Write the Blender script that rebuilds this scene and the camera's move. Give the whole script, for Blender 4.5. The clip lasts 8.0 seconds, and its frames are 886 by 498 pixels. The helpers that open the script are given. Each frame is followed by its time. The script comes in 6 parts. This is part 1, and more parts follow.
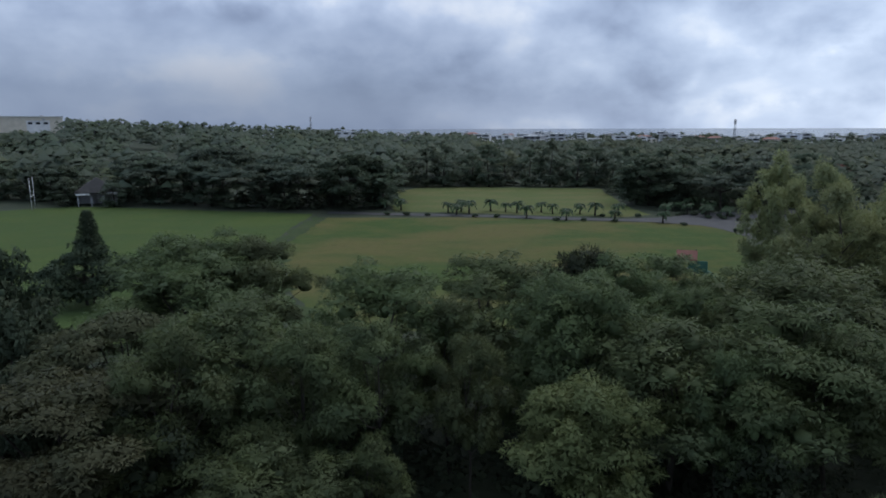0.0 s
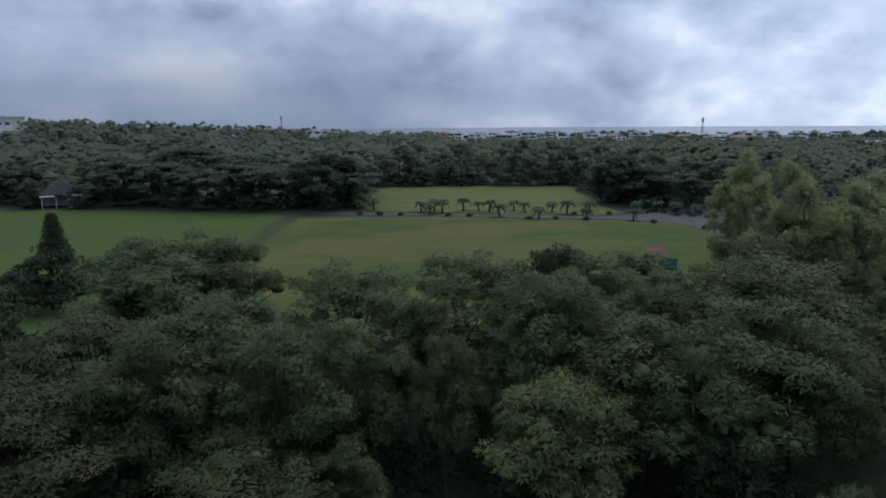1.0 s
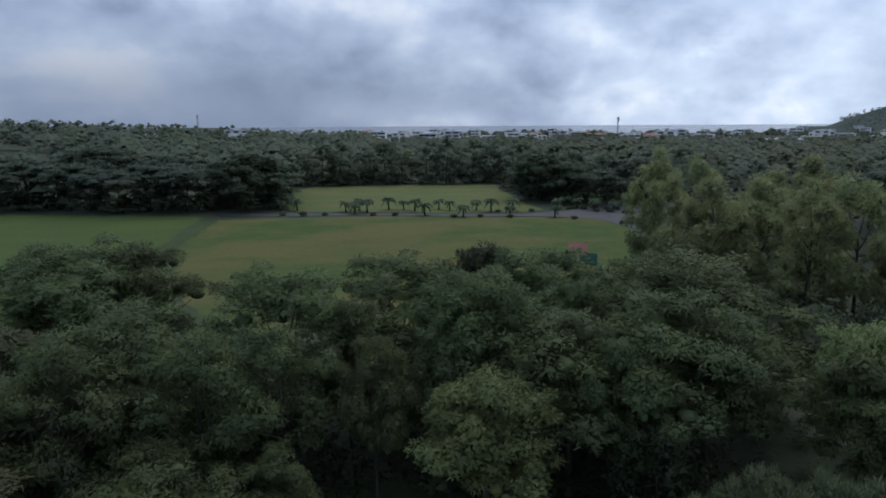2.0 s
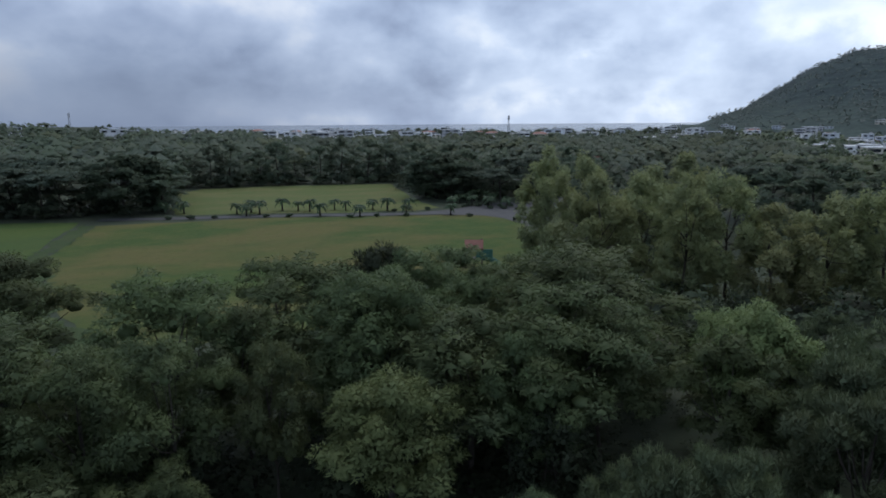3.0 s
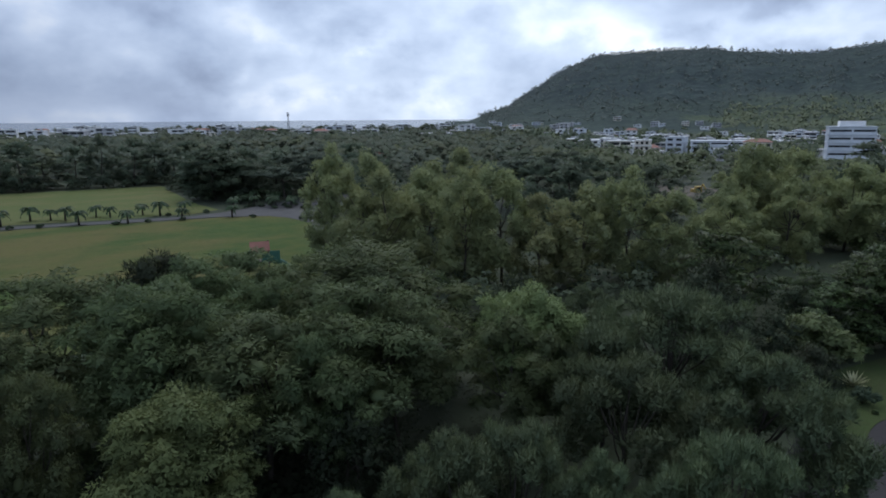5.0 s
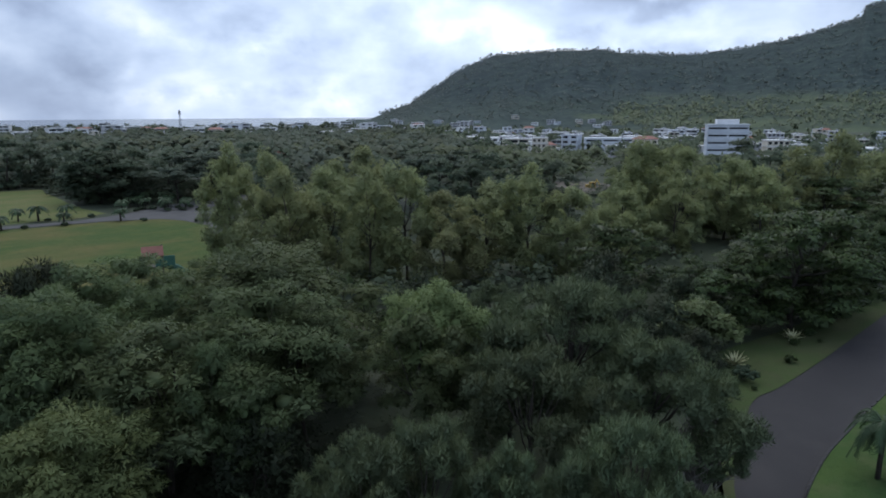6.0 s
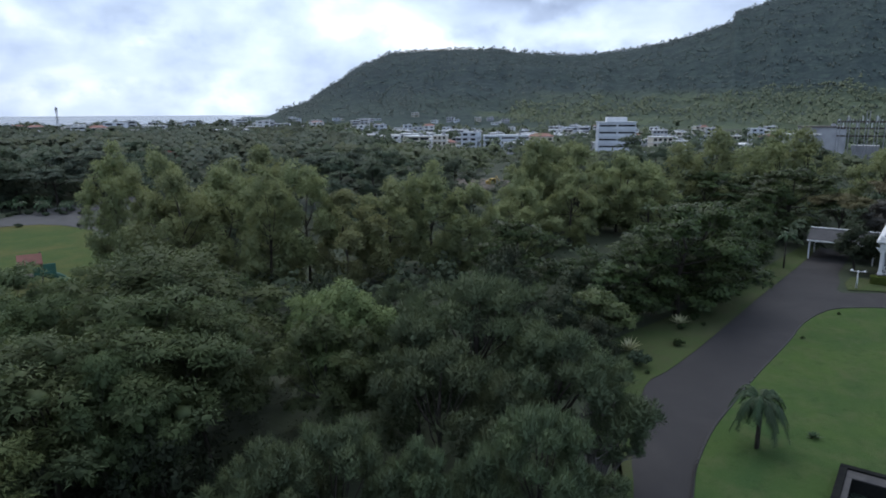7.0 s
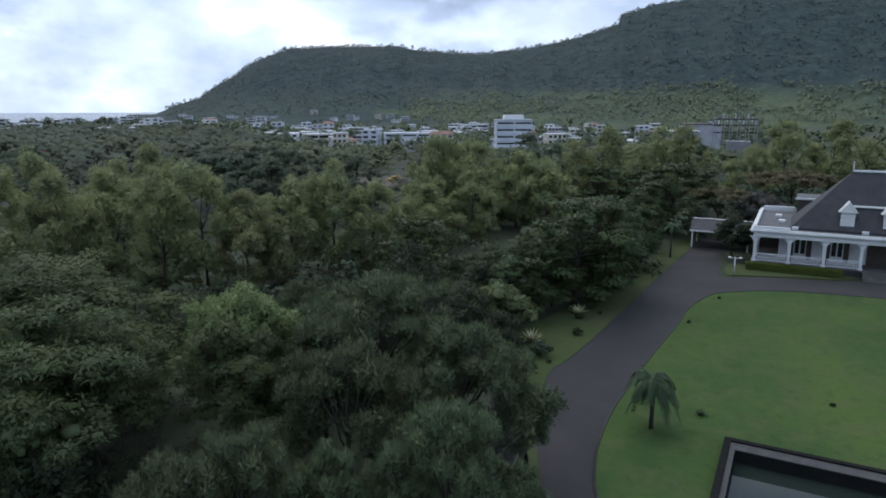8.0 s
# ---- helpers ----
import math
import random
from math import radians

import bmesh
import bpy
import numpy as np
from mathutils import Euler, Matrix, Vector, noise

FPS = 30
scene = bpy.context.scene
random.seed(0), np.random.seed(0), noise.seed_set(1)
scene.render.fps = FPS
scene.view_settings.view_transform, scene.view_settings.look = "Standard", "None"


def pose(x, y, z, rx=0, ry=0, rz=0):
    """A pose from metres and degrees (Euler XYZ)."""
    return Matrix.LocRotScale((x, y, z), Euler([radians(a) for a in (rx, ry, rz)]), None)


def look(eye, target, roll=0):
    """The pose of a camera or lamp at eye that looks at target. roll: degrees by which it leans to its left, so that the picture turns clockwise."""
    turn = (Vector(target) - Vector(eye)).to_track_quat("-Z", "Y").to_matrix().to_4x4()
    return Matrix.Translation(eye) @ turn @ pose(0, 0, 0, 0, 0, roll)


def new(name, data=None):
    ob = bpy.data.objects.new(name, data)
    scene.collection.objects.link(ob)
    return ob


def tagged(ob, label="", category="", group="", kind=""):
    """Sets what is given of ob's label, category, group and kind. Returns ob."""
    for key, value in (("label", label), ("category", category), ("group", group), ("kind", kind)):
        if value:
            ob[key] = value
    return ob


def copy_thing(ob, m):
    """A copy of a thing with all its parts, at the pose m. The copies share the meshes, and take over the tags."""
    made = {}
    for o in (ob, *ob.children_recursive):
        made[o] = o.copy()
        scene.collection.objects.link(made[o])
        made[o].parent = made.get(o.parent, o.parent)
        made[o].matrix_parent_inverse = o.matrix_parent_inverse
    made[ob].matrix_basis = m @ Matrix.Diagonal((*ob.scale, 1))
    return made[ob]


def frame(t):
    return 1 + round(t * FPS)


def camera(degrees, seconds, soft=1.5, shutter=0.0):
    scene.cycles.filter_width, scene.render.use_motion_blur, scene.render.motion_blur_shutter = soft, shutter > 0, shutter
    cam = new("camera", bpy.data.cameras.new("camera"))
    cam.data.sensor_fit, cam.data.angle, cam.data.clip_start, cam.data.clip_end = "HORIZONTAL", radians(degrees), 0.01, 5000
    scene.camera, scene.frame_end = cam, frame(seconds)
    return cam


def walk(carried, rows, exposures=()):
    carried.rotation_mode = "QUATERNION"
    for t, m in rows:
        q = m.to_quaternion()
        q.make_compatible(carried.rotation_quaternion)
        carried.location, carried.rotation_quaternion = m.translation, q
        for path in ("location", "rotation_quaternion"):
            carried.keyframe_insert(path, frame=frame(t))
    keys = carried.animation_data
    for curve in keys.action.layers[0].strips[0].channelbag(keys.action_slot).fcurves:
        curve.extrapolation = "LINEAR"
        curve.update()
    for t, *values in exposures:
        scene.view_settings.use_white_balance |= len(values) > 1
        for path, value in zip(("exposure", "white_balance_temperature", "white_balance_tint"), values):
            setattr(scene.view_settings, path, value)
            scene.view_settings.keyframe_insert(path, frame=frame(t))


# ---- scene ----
# ------------------------------------------------------------------ camera
cam = camera(67.63, 8.0, soft=1.8)
EYE = 17.71
PATH = [
    # seconds, yaw, pitch, roll, rise
    (0.0, 0.00, -10.49, -0.18, 0.00),
    (0.5, -0.17, -10.56, -0.30, 0.03),
    (1.0, -2.34, -10.59, -0.36, 0.06),
    (1.5, -5.16, -10.66, -0.37, 0.09),
    (3.0, -17.86, -10.89, -0.39, 0.15),
    (3.5, -22.29, -11.00, -0.46, 0.17),
    (4.0, -26.99, -11.08, -0.49, 0.19),
    (4.5, -31.86, -11.18, -0.45, 0.21),
    (6.0, -44.76, -11.49, -0.35, 0.25),
    (6.5, -49.05, -11.61, -0.30, 0.26),
    (7.0, -53.24, -11.73, -0.26, 0.27),
    (7.5, -57.40, -11.84, -0.21, 0.28),
    (8.0, -61.73, -11.96, -0.15, 0.29),
]
walk(cam, [(t, pose(0, 0, EYE + up, 0, 0, yaw) @ pose(0, 0, 0, 90 + pitch) @ pose(0, 0, 0, 0, 0, roll)) for t, yaw, pitch, roll, up in PATH],
     exposures=[(0.0, 0.0), (4.0, 0.0), (6.0, 0.24), (6.5, 0.29), (8.0, 0.36)])

# ------------------------------------------------------------------ sky and sun
SUN_AZ, SUN_EL = 40.0, 58.0   # degrees clockwise from +y, and up


def link(nt, a, b):
    nt.links.new(a, b)


def math_node(nt, op, a, b=None, clamp=False):
    n = nt.nodes.new("ShaderNodeMath")
    n.operation, n.use_clamp = op, clamp
    for i, v in enumerate((a, b)):
        if v is None:
            continue
        if isinstance(v, (int, float)):
            n.inputs[i].default_value = v
        else:
            link(nt, v, n.inputs[i])
    return n.outputs[0]


def ramp(nt, fac, stops):
    n = nt.nodes.new("ShaderNodeValToRGB")
    while len(n.color_ramp.elements) < len(stops):
        n.color_ramp.elements.new(0.5)
    for e, (p, c) in zip(n.color_ramp.elements, stops):
        e.position, e.color = p, (*c, 1) if len(c) == 3 else c
    link(nt, fac, n.inputs[0])
    return n.outputs[0]


def mix(nt, fac, a, b, blend="MIX"):
    n = nt.nodes.new("ShaderNodeMix")
    n.data_type, n.blend_type = "RGBA", blend
    for s, v in ((n.inputs[0], fac), (n.inputs[6], a), (n.inputs[7], b)):
        if isinstance(v, (int, float)):
            s.default_value = v
        elif isinstance(v, tuple):
            s.default_value = (*v, 1) if len(v) == 3 else v
        else:
            link(nt, v, s)
    return n.outputs[2]


def noise_tex(nt, vec, scale, detail=4.0, rough=0.55, distort=0.0):
    n = nt.nodes.new("ShaderNodeTexNoise")
    n.inputs["Scale"].default_value, n.inputs["Detail"].default_value = scale, detail
    n.inputs["Roughness"].default_value, n.inputs["Distortion"].default_value = rough, distort
    if vec is not None:
        link(nt, vec, n.inputs["Vector"])
    return n.outputs["Fac"]


def build_world():
    w = bpy.data.worlds.new("overcast_sky")
    w.use_nodes = True
    scene.world = w
    nt = w.node_tree
    nt.nodes.clear()
    out = nt.nodes.new("ShaderNodeOutputWorld")
    bg = nt.nodes.new("ShaderNodeBackground")
    sky = nt.nodes.new("ShaderNodeTexSky")
    sky.sky_type, sky.sun_disc = "NISHITA", False
    sky.sun_elevation, sky.sun_rotation = radians(SUN_EL), radians(SUN_AZ)
    tc = nt.nodes.new("ShaderNodeTexCoord")
    sep = nt.nodes.new("ShaderNodeSeparateXYZ")
    link(nt, tc.outputs["Generated"], sep.inputs[0])
    x, y, z = sep.outputs

    def layer(squash, scale, detail, rough, distort):
        st = nt.nodes.new("ShaderNodeMapping")
        st.inputs["Scale"].default_value = (1, 1, squash)
        link(nt, tc.outputs["Generated"], st.inputs["Vector"])
        return noise_tex(nt, st.outputs[0], scale, detail, rough, distort)

    # long flat layers, rolls within them and ragged billows
    big = layer(2.8, 2.9, 3, 0.45, 0.2)
    mid = layer(2.2, 6.0, 5, 0.48, 0.15)
    puff = layer(1.3, 16.0, 6, 0.5, 0.1)
    dens = math_node(nt, "ADD", math_node(nt, "MULTIPLY", big, 0.42), math_node(nt, "ADD", math_node(nt, "MULTIPLY", mid, 0.36), math_node(nt, "MULTIPLY", puff, 0.22)))
    # the single clouds and breaks that can be told apart: bearing, height, half width, half height (degrees), tone
    ragged = math_node(nt, "MULTIPLY", math_node(nt, "SUBTRACT", mid, 0.5), 0.16)
    frayed = math_node(nt, "MULTIPLY", math_node(nt, "SUBTRACT", puff, 0.5), 0.07)
    for az, el, wide, high, tone in ((-17, 8.6, 9, 1.7, -0.075), (-21, 6.2, 3, 0.8, -0.03), (-9, 6.6, 12, 1.0, 0.035), (-27, 2.9, 12, 0.8, -0.03), (0, 2.2, 14, 1.3, -0.035), (11, 0.4, 1.6, 1.2, 0.05), (19.3, 4.0, 1.2, 0.8, 0.06),
                                     (26.5, 2.4, 9, 0.7, 0.04), (31.6, 6.9, 2.0, 1.6, 0.10), (27, 5.0, 4.5, 1.6, -0.025), (37, 4.0, 8, 3.0, 0.035), (54, 7.0, 9, 1.0, 0.06), (63.5, 8.5, 6.5, 1.1, -0.15), (66, 6.0, 8, 1.1, 0.09)):
        q = radians(az)
        across = math_node(nt, "SUBTRACT", math_node(nt, "MULTIPLY", x, math.cos(q)), math_node(nt, "MULTIPLY", y, math.sin(q)))
        across = math_node(nt, "DIVIDE", math_node(nt, "ADD", across, ragged), radians(wide))
        up = math_node(nt, "DIVIDE", math_node(nt, "ADD", math_node(nt, "SUBTRACT", z, math.sin(radians(el))), frayed), radians(high))
        r2 = math_node(nt, "ADD", math_node(nt, "MULTIPLY", across, across), math_node(nt, "MULTIPLY", up, up))
        fade = math_node(nt, "EXPONENT", math_node(nt, "MULTIPLY", r2, -1.0))
        ahead = math_node(nt, "GREATER_THAN", math_node(nt, "ADD", math_node(nt, "MULTIPLY", x, math.sin(q)), math_node(nt, "MULTIPLY", y, math.cos(q))), 0.0)
        dens = math_node(nt, "ADD", dens, math_node(nt, "MULTIPLY", math_node(nt, "MULTIPLY", fade, ahead), tone))
    cloud = ramp(nt, dens, [(0.36, (0.27, 0.345, 0.52)), (0.45, (0.43, 0.54, 0.755)), (0.54, (0.60, 0.725, 0.95)), (0.60, (0.80, 0.90, 1.06)), (0.68, (0.96, 1.01, 1.10))])
    # brighter towards the veiled sun; the unseen sky opposite is lifted to fill tree sides
    a = radians(47.0)
    along = math_node(nt, "ADD", math_node(nt, "MULTIPLY", x, math.sin(a)), math_node(nt, "MULTIPLY", y, math.cos(a)))
    glow = ramp(nt, math_node(nt, "MULTIPLY", math_node(nt, "ADD", along, 1.0), 0.5), [(0.0, (1.10, 1.10, 1.10)), (0.5, (0.92, 0.92, 0.93)), (0.84, (0.84, 0.84, 0.86)), (0.94, (0.98, 0.98, 0.98)), (1.0, (1.24, 1.22, 1.18))])
    col = mix(nt, 1.0, cloud, glow, "MULTIPLY")
    # rain-grey band low over the land, away from the sun
    low = ramp(nt, z, [(0.0, (0.88, 0.88, 0.88)), (0.05, (0.78, 0.78, 0.78)), (0.17, (0, 0, 0))])
    away = ramp(nt, math_node(nt, "MULTIPLY", math_node(nt, "ADD", along, 1.0), 0.5), [(0.80, (1, 1, 1)), (0.955, (0.12, 0.12, 0.12))])
    rain = mix(nt, mid, (0.150, 0.200, 0.315), (0.24, 0.31, 0.45))
    col = mix(nt, math_node(nt, "MULTIPLY", low, away), col, rain)
    day = nt.nodes.new("ShaderNodeVectorMath")
    day.operation = "SCALE"
    day.inputs["Scale"].default_value = 0.1
    link(nt, sky.outputs[0], day.inputs[0])
    col = mix(nt, 0.96, day.outputs[0], col)
    link(nt, col, bg.inputs["Color"])
    bg.inputs["Strength"].default_value = 1.0
    link(nt, bg.outputs[0], out.inputs[0])


build_world()
sun = new("sun", bpy.data.lights.new("sun", "SUN"))
sun.data.energy, sun.data.angle, sun.data.color = 1.4, radians(65), (1.0, 0.97, 0.92)
sa, se = radians(SUN_AZ), radians(SUN_EL)
sun.matrix_basis = look((0, 0, 60), (-60 * math.sin(sa) * math.cos(se), -60 * math.cos(sa) * math.cos(se), 60 - 60 * math.sin(se)))


# ------------------------------------------------------------------ materials
def material(name):
    m = bpy.data.materials.new(name)
    m.use_nodes = True
    nt = m.node_tree
    p = nt.nodes["Principled BSDF"]
    tc = nt.nodes.new("ShaderNodeTexCoord")
    return m, nt, p, tc.outputs["Object"]


def bump(nt, p, height, strength, dist):
    b = nt.nodes.new("ShaderNodeBump")
    b.inputs["Strength"].default_value, b.inputs["Distance"].default_value = strength, dist
    link(nt, height, b.inputs["Height"])
    link(nt, b.outputs[0], p.inputs["Normal"])


def foliage(name, dark, light, warm, patch=0.5, gloss=0.6, through_light=0.3, spread=0.5):
    """Leaves: every leaf its own tone, clumps and whole trees a little apart."""
    middle = [(a + b) / 2 for a, b in zip(dark, light)]
    dark = tuple(m + (a - m) * spread for a, m in zip(dark, middle))
    light = tuple(m + (a - m) * spread for a, m in zip(light, middle))
    m, nt, p, ob = material(name)
    geo = nt.nodes.new("ShaderNodeNewGeometry")
    info = nt.nodes.new("ShaderNodeObjectInfo")
    leaf = ramp(nt, geo.outputs["Random Per Island"], [(0.0, dark), (1.0, light)])
    clump = ramp(nt, noise_tex(nt, ob, patch, 3), [(0.38, (0, 0, 0)), (0.66, (1, 1, 1))])
    col = mix(nt, math_node(nt, "MULTIPLY", clump, 0.55), leaf, warm)
    hsv = nt.nodes.new("ShaderNodeHueSaturation")
    link(nt, math_node(nt, "ADD", math_node(nt, "MULTIPLY", info.outputs["Random"], 0.03), 0.478), hsv.inputs["Hue"])
    link(nt, math_node(nt, "ADD", math_node(nt, "MULTIPLY", info.outputs["Random"], 0.35), 0.82), hsv.inputs["Value"])
    link(nt, col, hsv.inputs["Color"])
    link(nt, hsv.outputs[0], p.inputs["Base Color"])
    p.inputs["Roughness"].default_value = gloss
    p.inputs["Specular IOR Level"].default_value = 0.18
    tr = nt.nodes.new("ShaderNodeBsdfTranslucent")
    link(nt, hsv.outputs[0], tr.inputs["Color"])
    ms = nt.nodes.new("ShaderNodeMixShader")
    ms.inputs[0].default_value = through_light
    link(nt, p.outputs[0], ms.inputs[1])
    link(nt, tr.outputs[0], ms.inputs[2])
    link(nt, ms.outputs[0], nt.nodes["Material Output"].inputs[0])
    return m


def surface(name, stops, scale, rough=0.8, fine=None, fine_scale=20.0, relief=0.2, depth=0.01, metal=0.0, spec=0.4, warp=0.0):
    """A surface with stains at one scale and grain at a finer one."""
    m, nt, p, ob = material(name)
    col = ramp(nt, noise_tex(nt, ob, scale, 6, 0.6, warp), stops)
    grain = noise_tex(nt, ob, fine_scale, 4, 0.6)
    if fine:
        col = mix(nt, math_node(nt, "MULTIPLY", ramp(nt, grain, [(0.42, (0, 0, 0)), (0.68, (1, 1, 1))]), 0.5), col, fine)
    link(nt, col, p.inputs["Base Color"])
    p.inputs["Roughness"].default_value, p.inputs["Metallic"].default_value = rough, metal
    p.inputs["Specular IOR Level"].default_value = spec
    bump(nt, p, grain, relief, depth)
    return m


LEAF_FEATHER = foliage("feathery_leaf", (0.044, 0.067, 0.035), (0.120, 0.162, 0.078), (0.122, 0.164, 0.062), through_light=0.4)
LEAF_BRIGHT = foliage("young_feathery_leaf", (0.108, 0.160, 0.066), (0.184, 0.250, 0.112), (0.184, 0.240, 0.090), through_light=0.36)
LEAF_THORN = foliage("fine_grey_green_leaf", (0.060, 0.090, 0.055), (0.120, 0.164, 0.092), (0.108, 0.152, 0.072), through_light=0.38)
LEAF_OLIVE = foliage("olive_needle_leaf", (0.180, 0.224, 0.118), (0.240, 0.290, 0.150), (0.252, 0.284, 0.112), patch=0.35, through_light=0.55)
LEAF_TOWN = foliage("town_olive_leaf", (0.084, 0.110, 0.068), (0.122, 0.154, 0.088), (0.128, 0.152, 0.074), patch=0.05, through_light=0.5)
LEAF_DARK = foliage("dark_broad_leaf", (0.012, 0.022, 0.013), (0.082, 0.128, 0.046), (0.064, 0.104, 0.034), gloss=0.42, through_light=0.34, spread=0.9)
LEAF_PALE = foliage("pale_broad_leaf", (0.060, 0.088, 0.038), (0.160, 0.205, 0.095), (0.125, 0.175, 0.065), gloss=0.45, through_light=0.38)
# colour of dark trees, also used to paint deep shade in undergrowth
LEAF_BLACK = foliage("dark_and_shade_leaf", (0.028, 0.043, 0.028), (0.064, 0.090, 0.056), (0.052, 0.076, 0.042), gloss=0.75)
LEAF_RUST = foliage("rust_tinted_leaf", (0.044, 0.052, 0.028), (0.082, 0.094, 0.048), (0.082, 0.080, 0.040))
# both woodland colours are paled and blued for haze, the far copy more
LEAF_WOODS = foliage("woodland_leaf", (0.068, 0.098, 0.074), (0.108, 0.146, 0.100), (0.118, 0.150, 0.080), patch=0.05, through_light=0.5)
LEAF_FAR = foliage("haze_tinted_woodland_leaf", (0.082, 0.114, 0.092), (0.118, 0.156, 0.118), (0.122, 0.154, 0.096), patch=0.05, through_light=0.5)
LEAF_PALM = foliage("palm_leaf", (0.022, 0.044, 0.022), (0.064, 0.104, 0.052), (0.046, 0.082, 0.040), gloss=0.4)
# the blue in this leaf colour stands for haze before the hill
LEAF_HILL = foliage("haze_blue_scrub_leaf", (0.027, 0.043, 0.045), (0.040, 0.062, 0.058), (0.043, 0.066, 0.054), patch=0.008, through_light=0.0)
LEAF_FOOT = foliage("light_scrub_leaf", (0.056, 0.080, 0.048), (0.096, 0.130, 0.070), (0.104, 0.132, 0.062), patch=0.01, through_light=0.0)
LEAF_SLOPE = foliage("plantation_leaf", (0.056, 0.082, 0.050), (0.078, 0.108, 0.060), (0.082, 0.108, 0.056), patch=0.01, through_light=0.0)
# feathery leaf darkened to paint the shade under crowns; two dark trees share it
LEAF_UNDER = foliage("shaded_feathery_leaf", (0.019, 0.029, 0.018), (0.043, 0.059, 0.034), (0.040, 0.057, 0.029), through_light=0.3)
LEAF_UMBRELLA = foliage("brown_tinted_leaf", (0.100, 0.104, 0.052), (0.170, 0.170, 0.088), (0.170, 0.140, 0.074), through_light=0.4)
LEAF_AGAVE = foliage("variegated_leaf", (0.26, 0.28, 0.15), (0.50, 0.50, 0.32), (0.36, 0.38, 0.20), through_light=0.05)
LEAF_GREY = foliage("greyish_leaf", (0.085, 0.088, 0.082), (0.150, 0.152, 0.140), (0.125, 0.122, 0.110), through_light=0.4)
TWIG = surface("bare_twig", [(0.3, (0.10, 0.095, 0.09)), (0.7, (0.19, 0.18, 0.17))], 3.0)
BARK = surface("bark", [(0.3, (0.022, 0.019, 0.016)), (0.7, (0.052, 0.045, 0.038))], 2.0, 0.9, (0.03, 0.025, 0.02), 14, 0.6, 0.03)
EARTH = surface("woodland_ground", [(0.35, (0.018, 0.028, 0.014)), (0.55, (0.030, 0.042, 0.020)), (0.75, (0.044, 0.046, 0.028))], 0.12, 0.95, (0.02, 0.028, 0.012), 1.5, 0.6, 0.1)
SOIL = surface("bare_soil", [(0.3, (0.060, 0.050, 0.040)), (0.7, (0.105, 0.088, 0.070))], 0.6, 0.95, (0.08, 0.07, 0.05), 5, 0.5, 0.04)


def grass(name, green, dry, worn, patch, patch_low=0.45, patch_high=0.62):
    m, nt, p, ob = material(name)
    st = nt.nodes.new("ShaderNodeMapping")
    st.inputs["Scale"].default_value = (0.75, 1.3, 1)
    link(nt, ob, st.inputs["Vector"])
    a = ramp(nt, noise_tex(nt, st.outputs[0], patch, 5, 0.6, 0.3), [(patch_low, (0, 0, 0)), (patch_high, (1, 1, 1))])
    b = ramp(nt, noise_tex(nt, ob, patch * 5.5, 5, 0.65), [(0.46, (0, 0, 0)), (0.72, (1, 1, 1))])
    col = mix(nt, a, green, dry)
    col = mix(nt, math_node(nt, "MULTIPLY", b, 0.6), col, worn)
    tuft = ramp(nt, noise_tex(nt, ob, patch * 17, 5, 0.72), [(0.52, (0, 0, 0)), (0.74, (1, 1, 1))])
    col = mix(nt, math_node(nt, "MULTIPLY", tuft, 0.55), col, tuple(c * 0.5 for c in green))
    blades = noise_tex(nt, ob, 9.0, 3, 0.7)
    col = mix(nt, math_node(nt, "MULTIPLY", blades, 0.5), col, tuple(c * 0.55 for c in green))
    link(nt, col, p.inputs["Base Color"])
    p.inputs["Roughness"].default_value, p.inputs["Specular IOR Level"].default_value = 0.95, 0.1
    bump(nt, p, blades, 0.7, 0.08)
    return m


GRASS_MAIN = grass("dry_field_grass", (0.056, 0.090, 0.027), (0.126, 0.110, 0.044), (0.112, 0.120, 0.036), 0.055, 0.40, 0.58)
GRASS_LEFT = grass("green_field_grass", (0.058, 0.094, 0.030), (0.074, 0.108, 0.030), (0.092, 0.104, 0.036), 0.06)
GRASS_BACK = grass("pale_field_grass", (0.100, 0.128, 0.046), (0.142, 0.140, 0.060), (0.130, 0.128, 0.056), 0.09)
GRASS_LAWN = grass("mown_lawn", (0.038, 0.075, 0.025), (0.074, 0.116, 0.030), (0.100, 0.108, 0.050), 0.085, 0.36, 0.66)
GRASS_VERGE = grass("verge_grass", (0.056, 0.082, 0.030), (0.076, 0.086, 0.042), (0.068, 0.064, 0.040), 0.2)
GRASS_ROUGH = grass("rank_grass", (0.050, 0.076, 0.032), (0.062, 0.084, 0.036), (0.066, 0.068, 0.034), 0.1)
ASPHALT = surface("asphalt", [(0.35, (0.0135, 0.0132, 0.0155)), (0.5, (0.0185, 0.0178, 0.0200)), (0.68, (0.028, 0.026, 0.0275))], 0.22, 0.85, (0.029, 0.027, 0.028), 40, 0.4, 0.01, warp=0.5)
OLD_ROAD = surface("worn_grey_road", [(0.35, (0.036, 0.038, 0.042)), (0.65, (0.058, 0.059, 0.062))], 0.4, 0.85, (0.05, 0.05, 0.05), 12)
WHITE = surface("white_paint", [(0.3, (0.54, 0.56, 0.57)), (0.65, (0.68, 0.69, 0.69))], 0.8, 0.55, (0.50, 0.51, 0.50), 9, 0.15, 0.004)
SLATE = surface("slate_roof", [(0.35, (0.021, 0.023, 0.028)), (0.55, (0.030, 0.032, 0.038)), (0.75, (0.048, 0.049, 0.052))], 1.1, 0.75, (0.055, 0.055, 0.058), 12, 0.3, 0.01)
LEAD = surface("flat_roof_felt", [(0.3, (0.058, 0.062, 0.066)), (0.7, (0.096, 0.10, 0.105))], 0.7, 0.75)
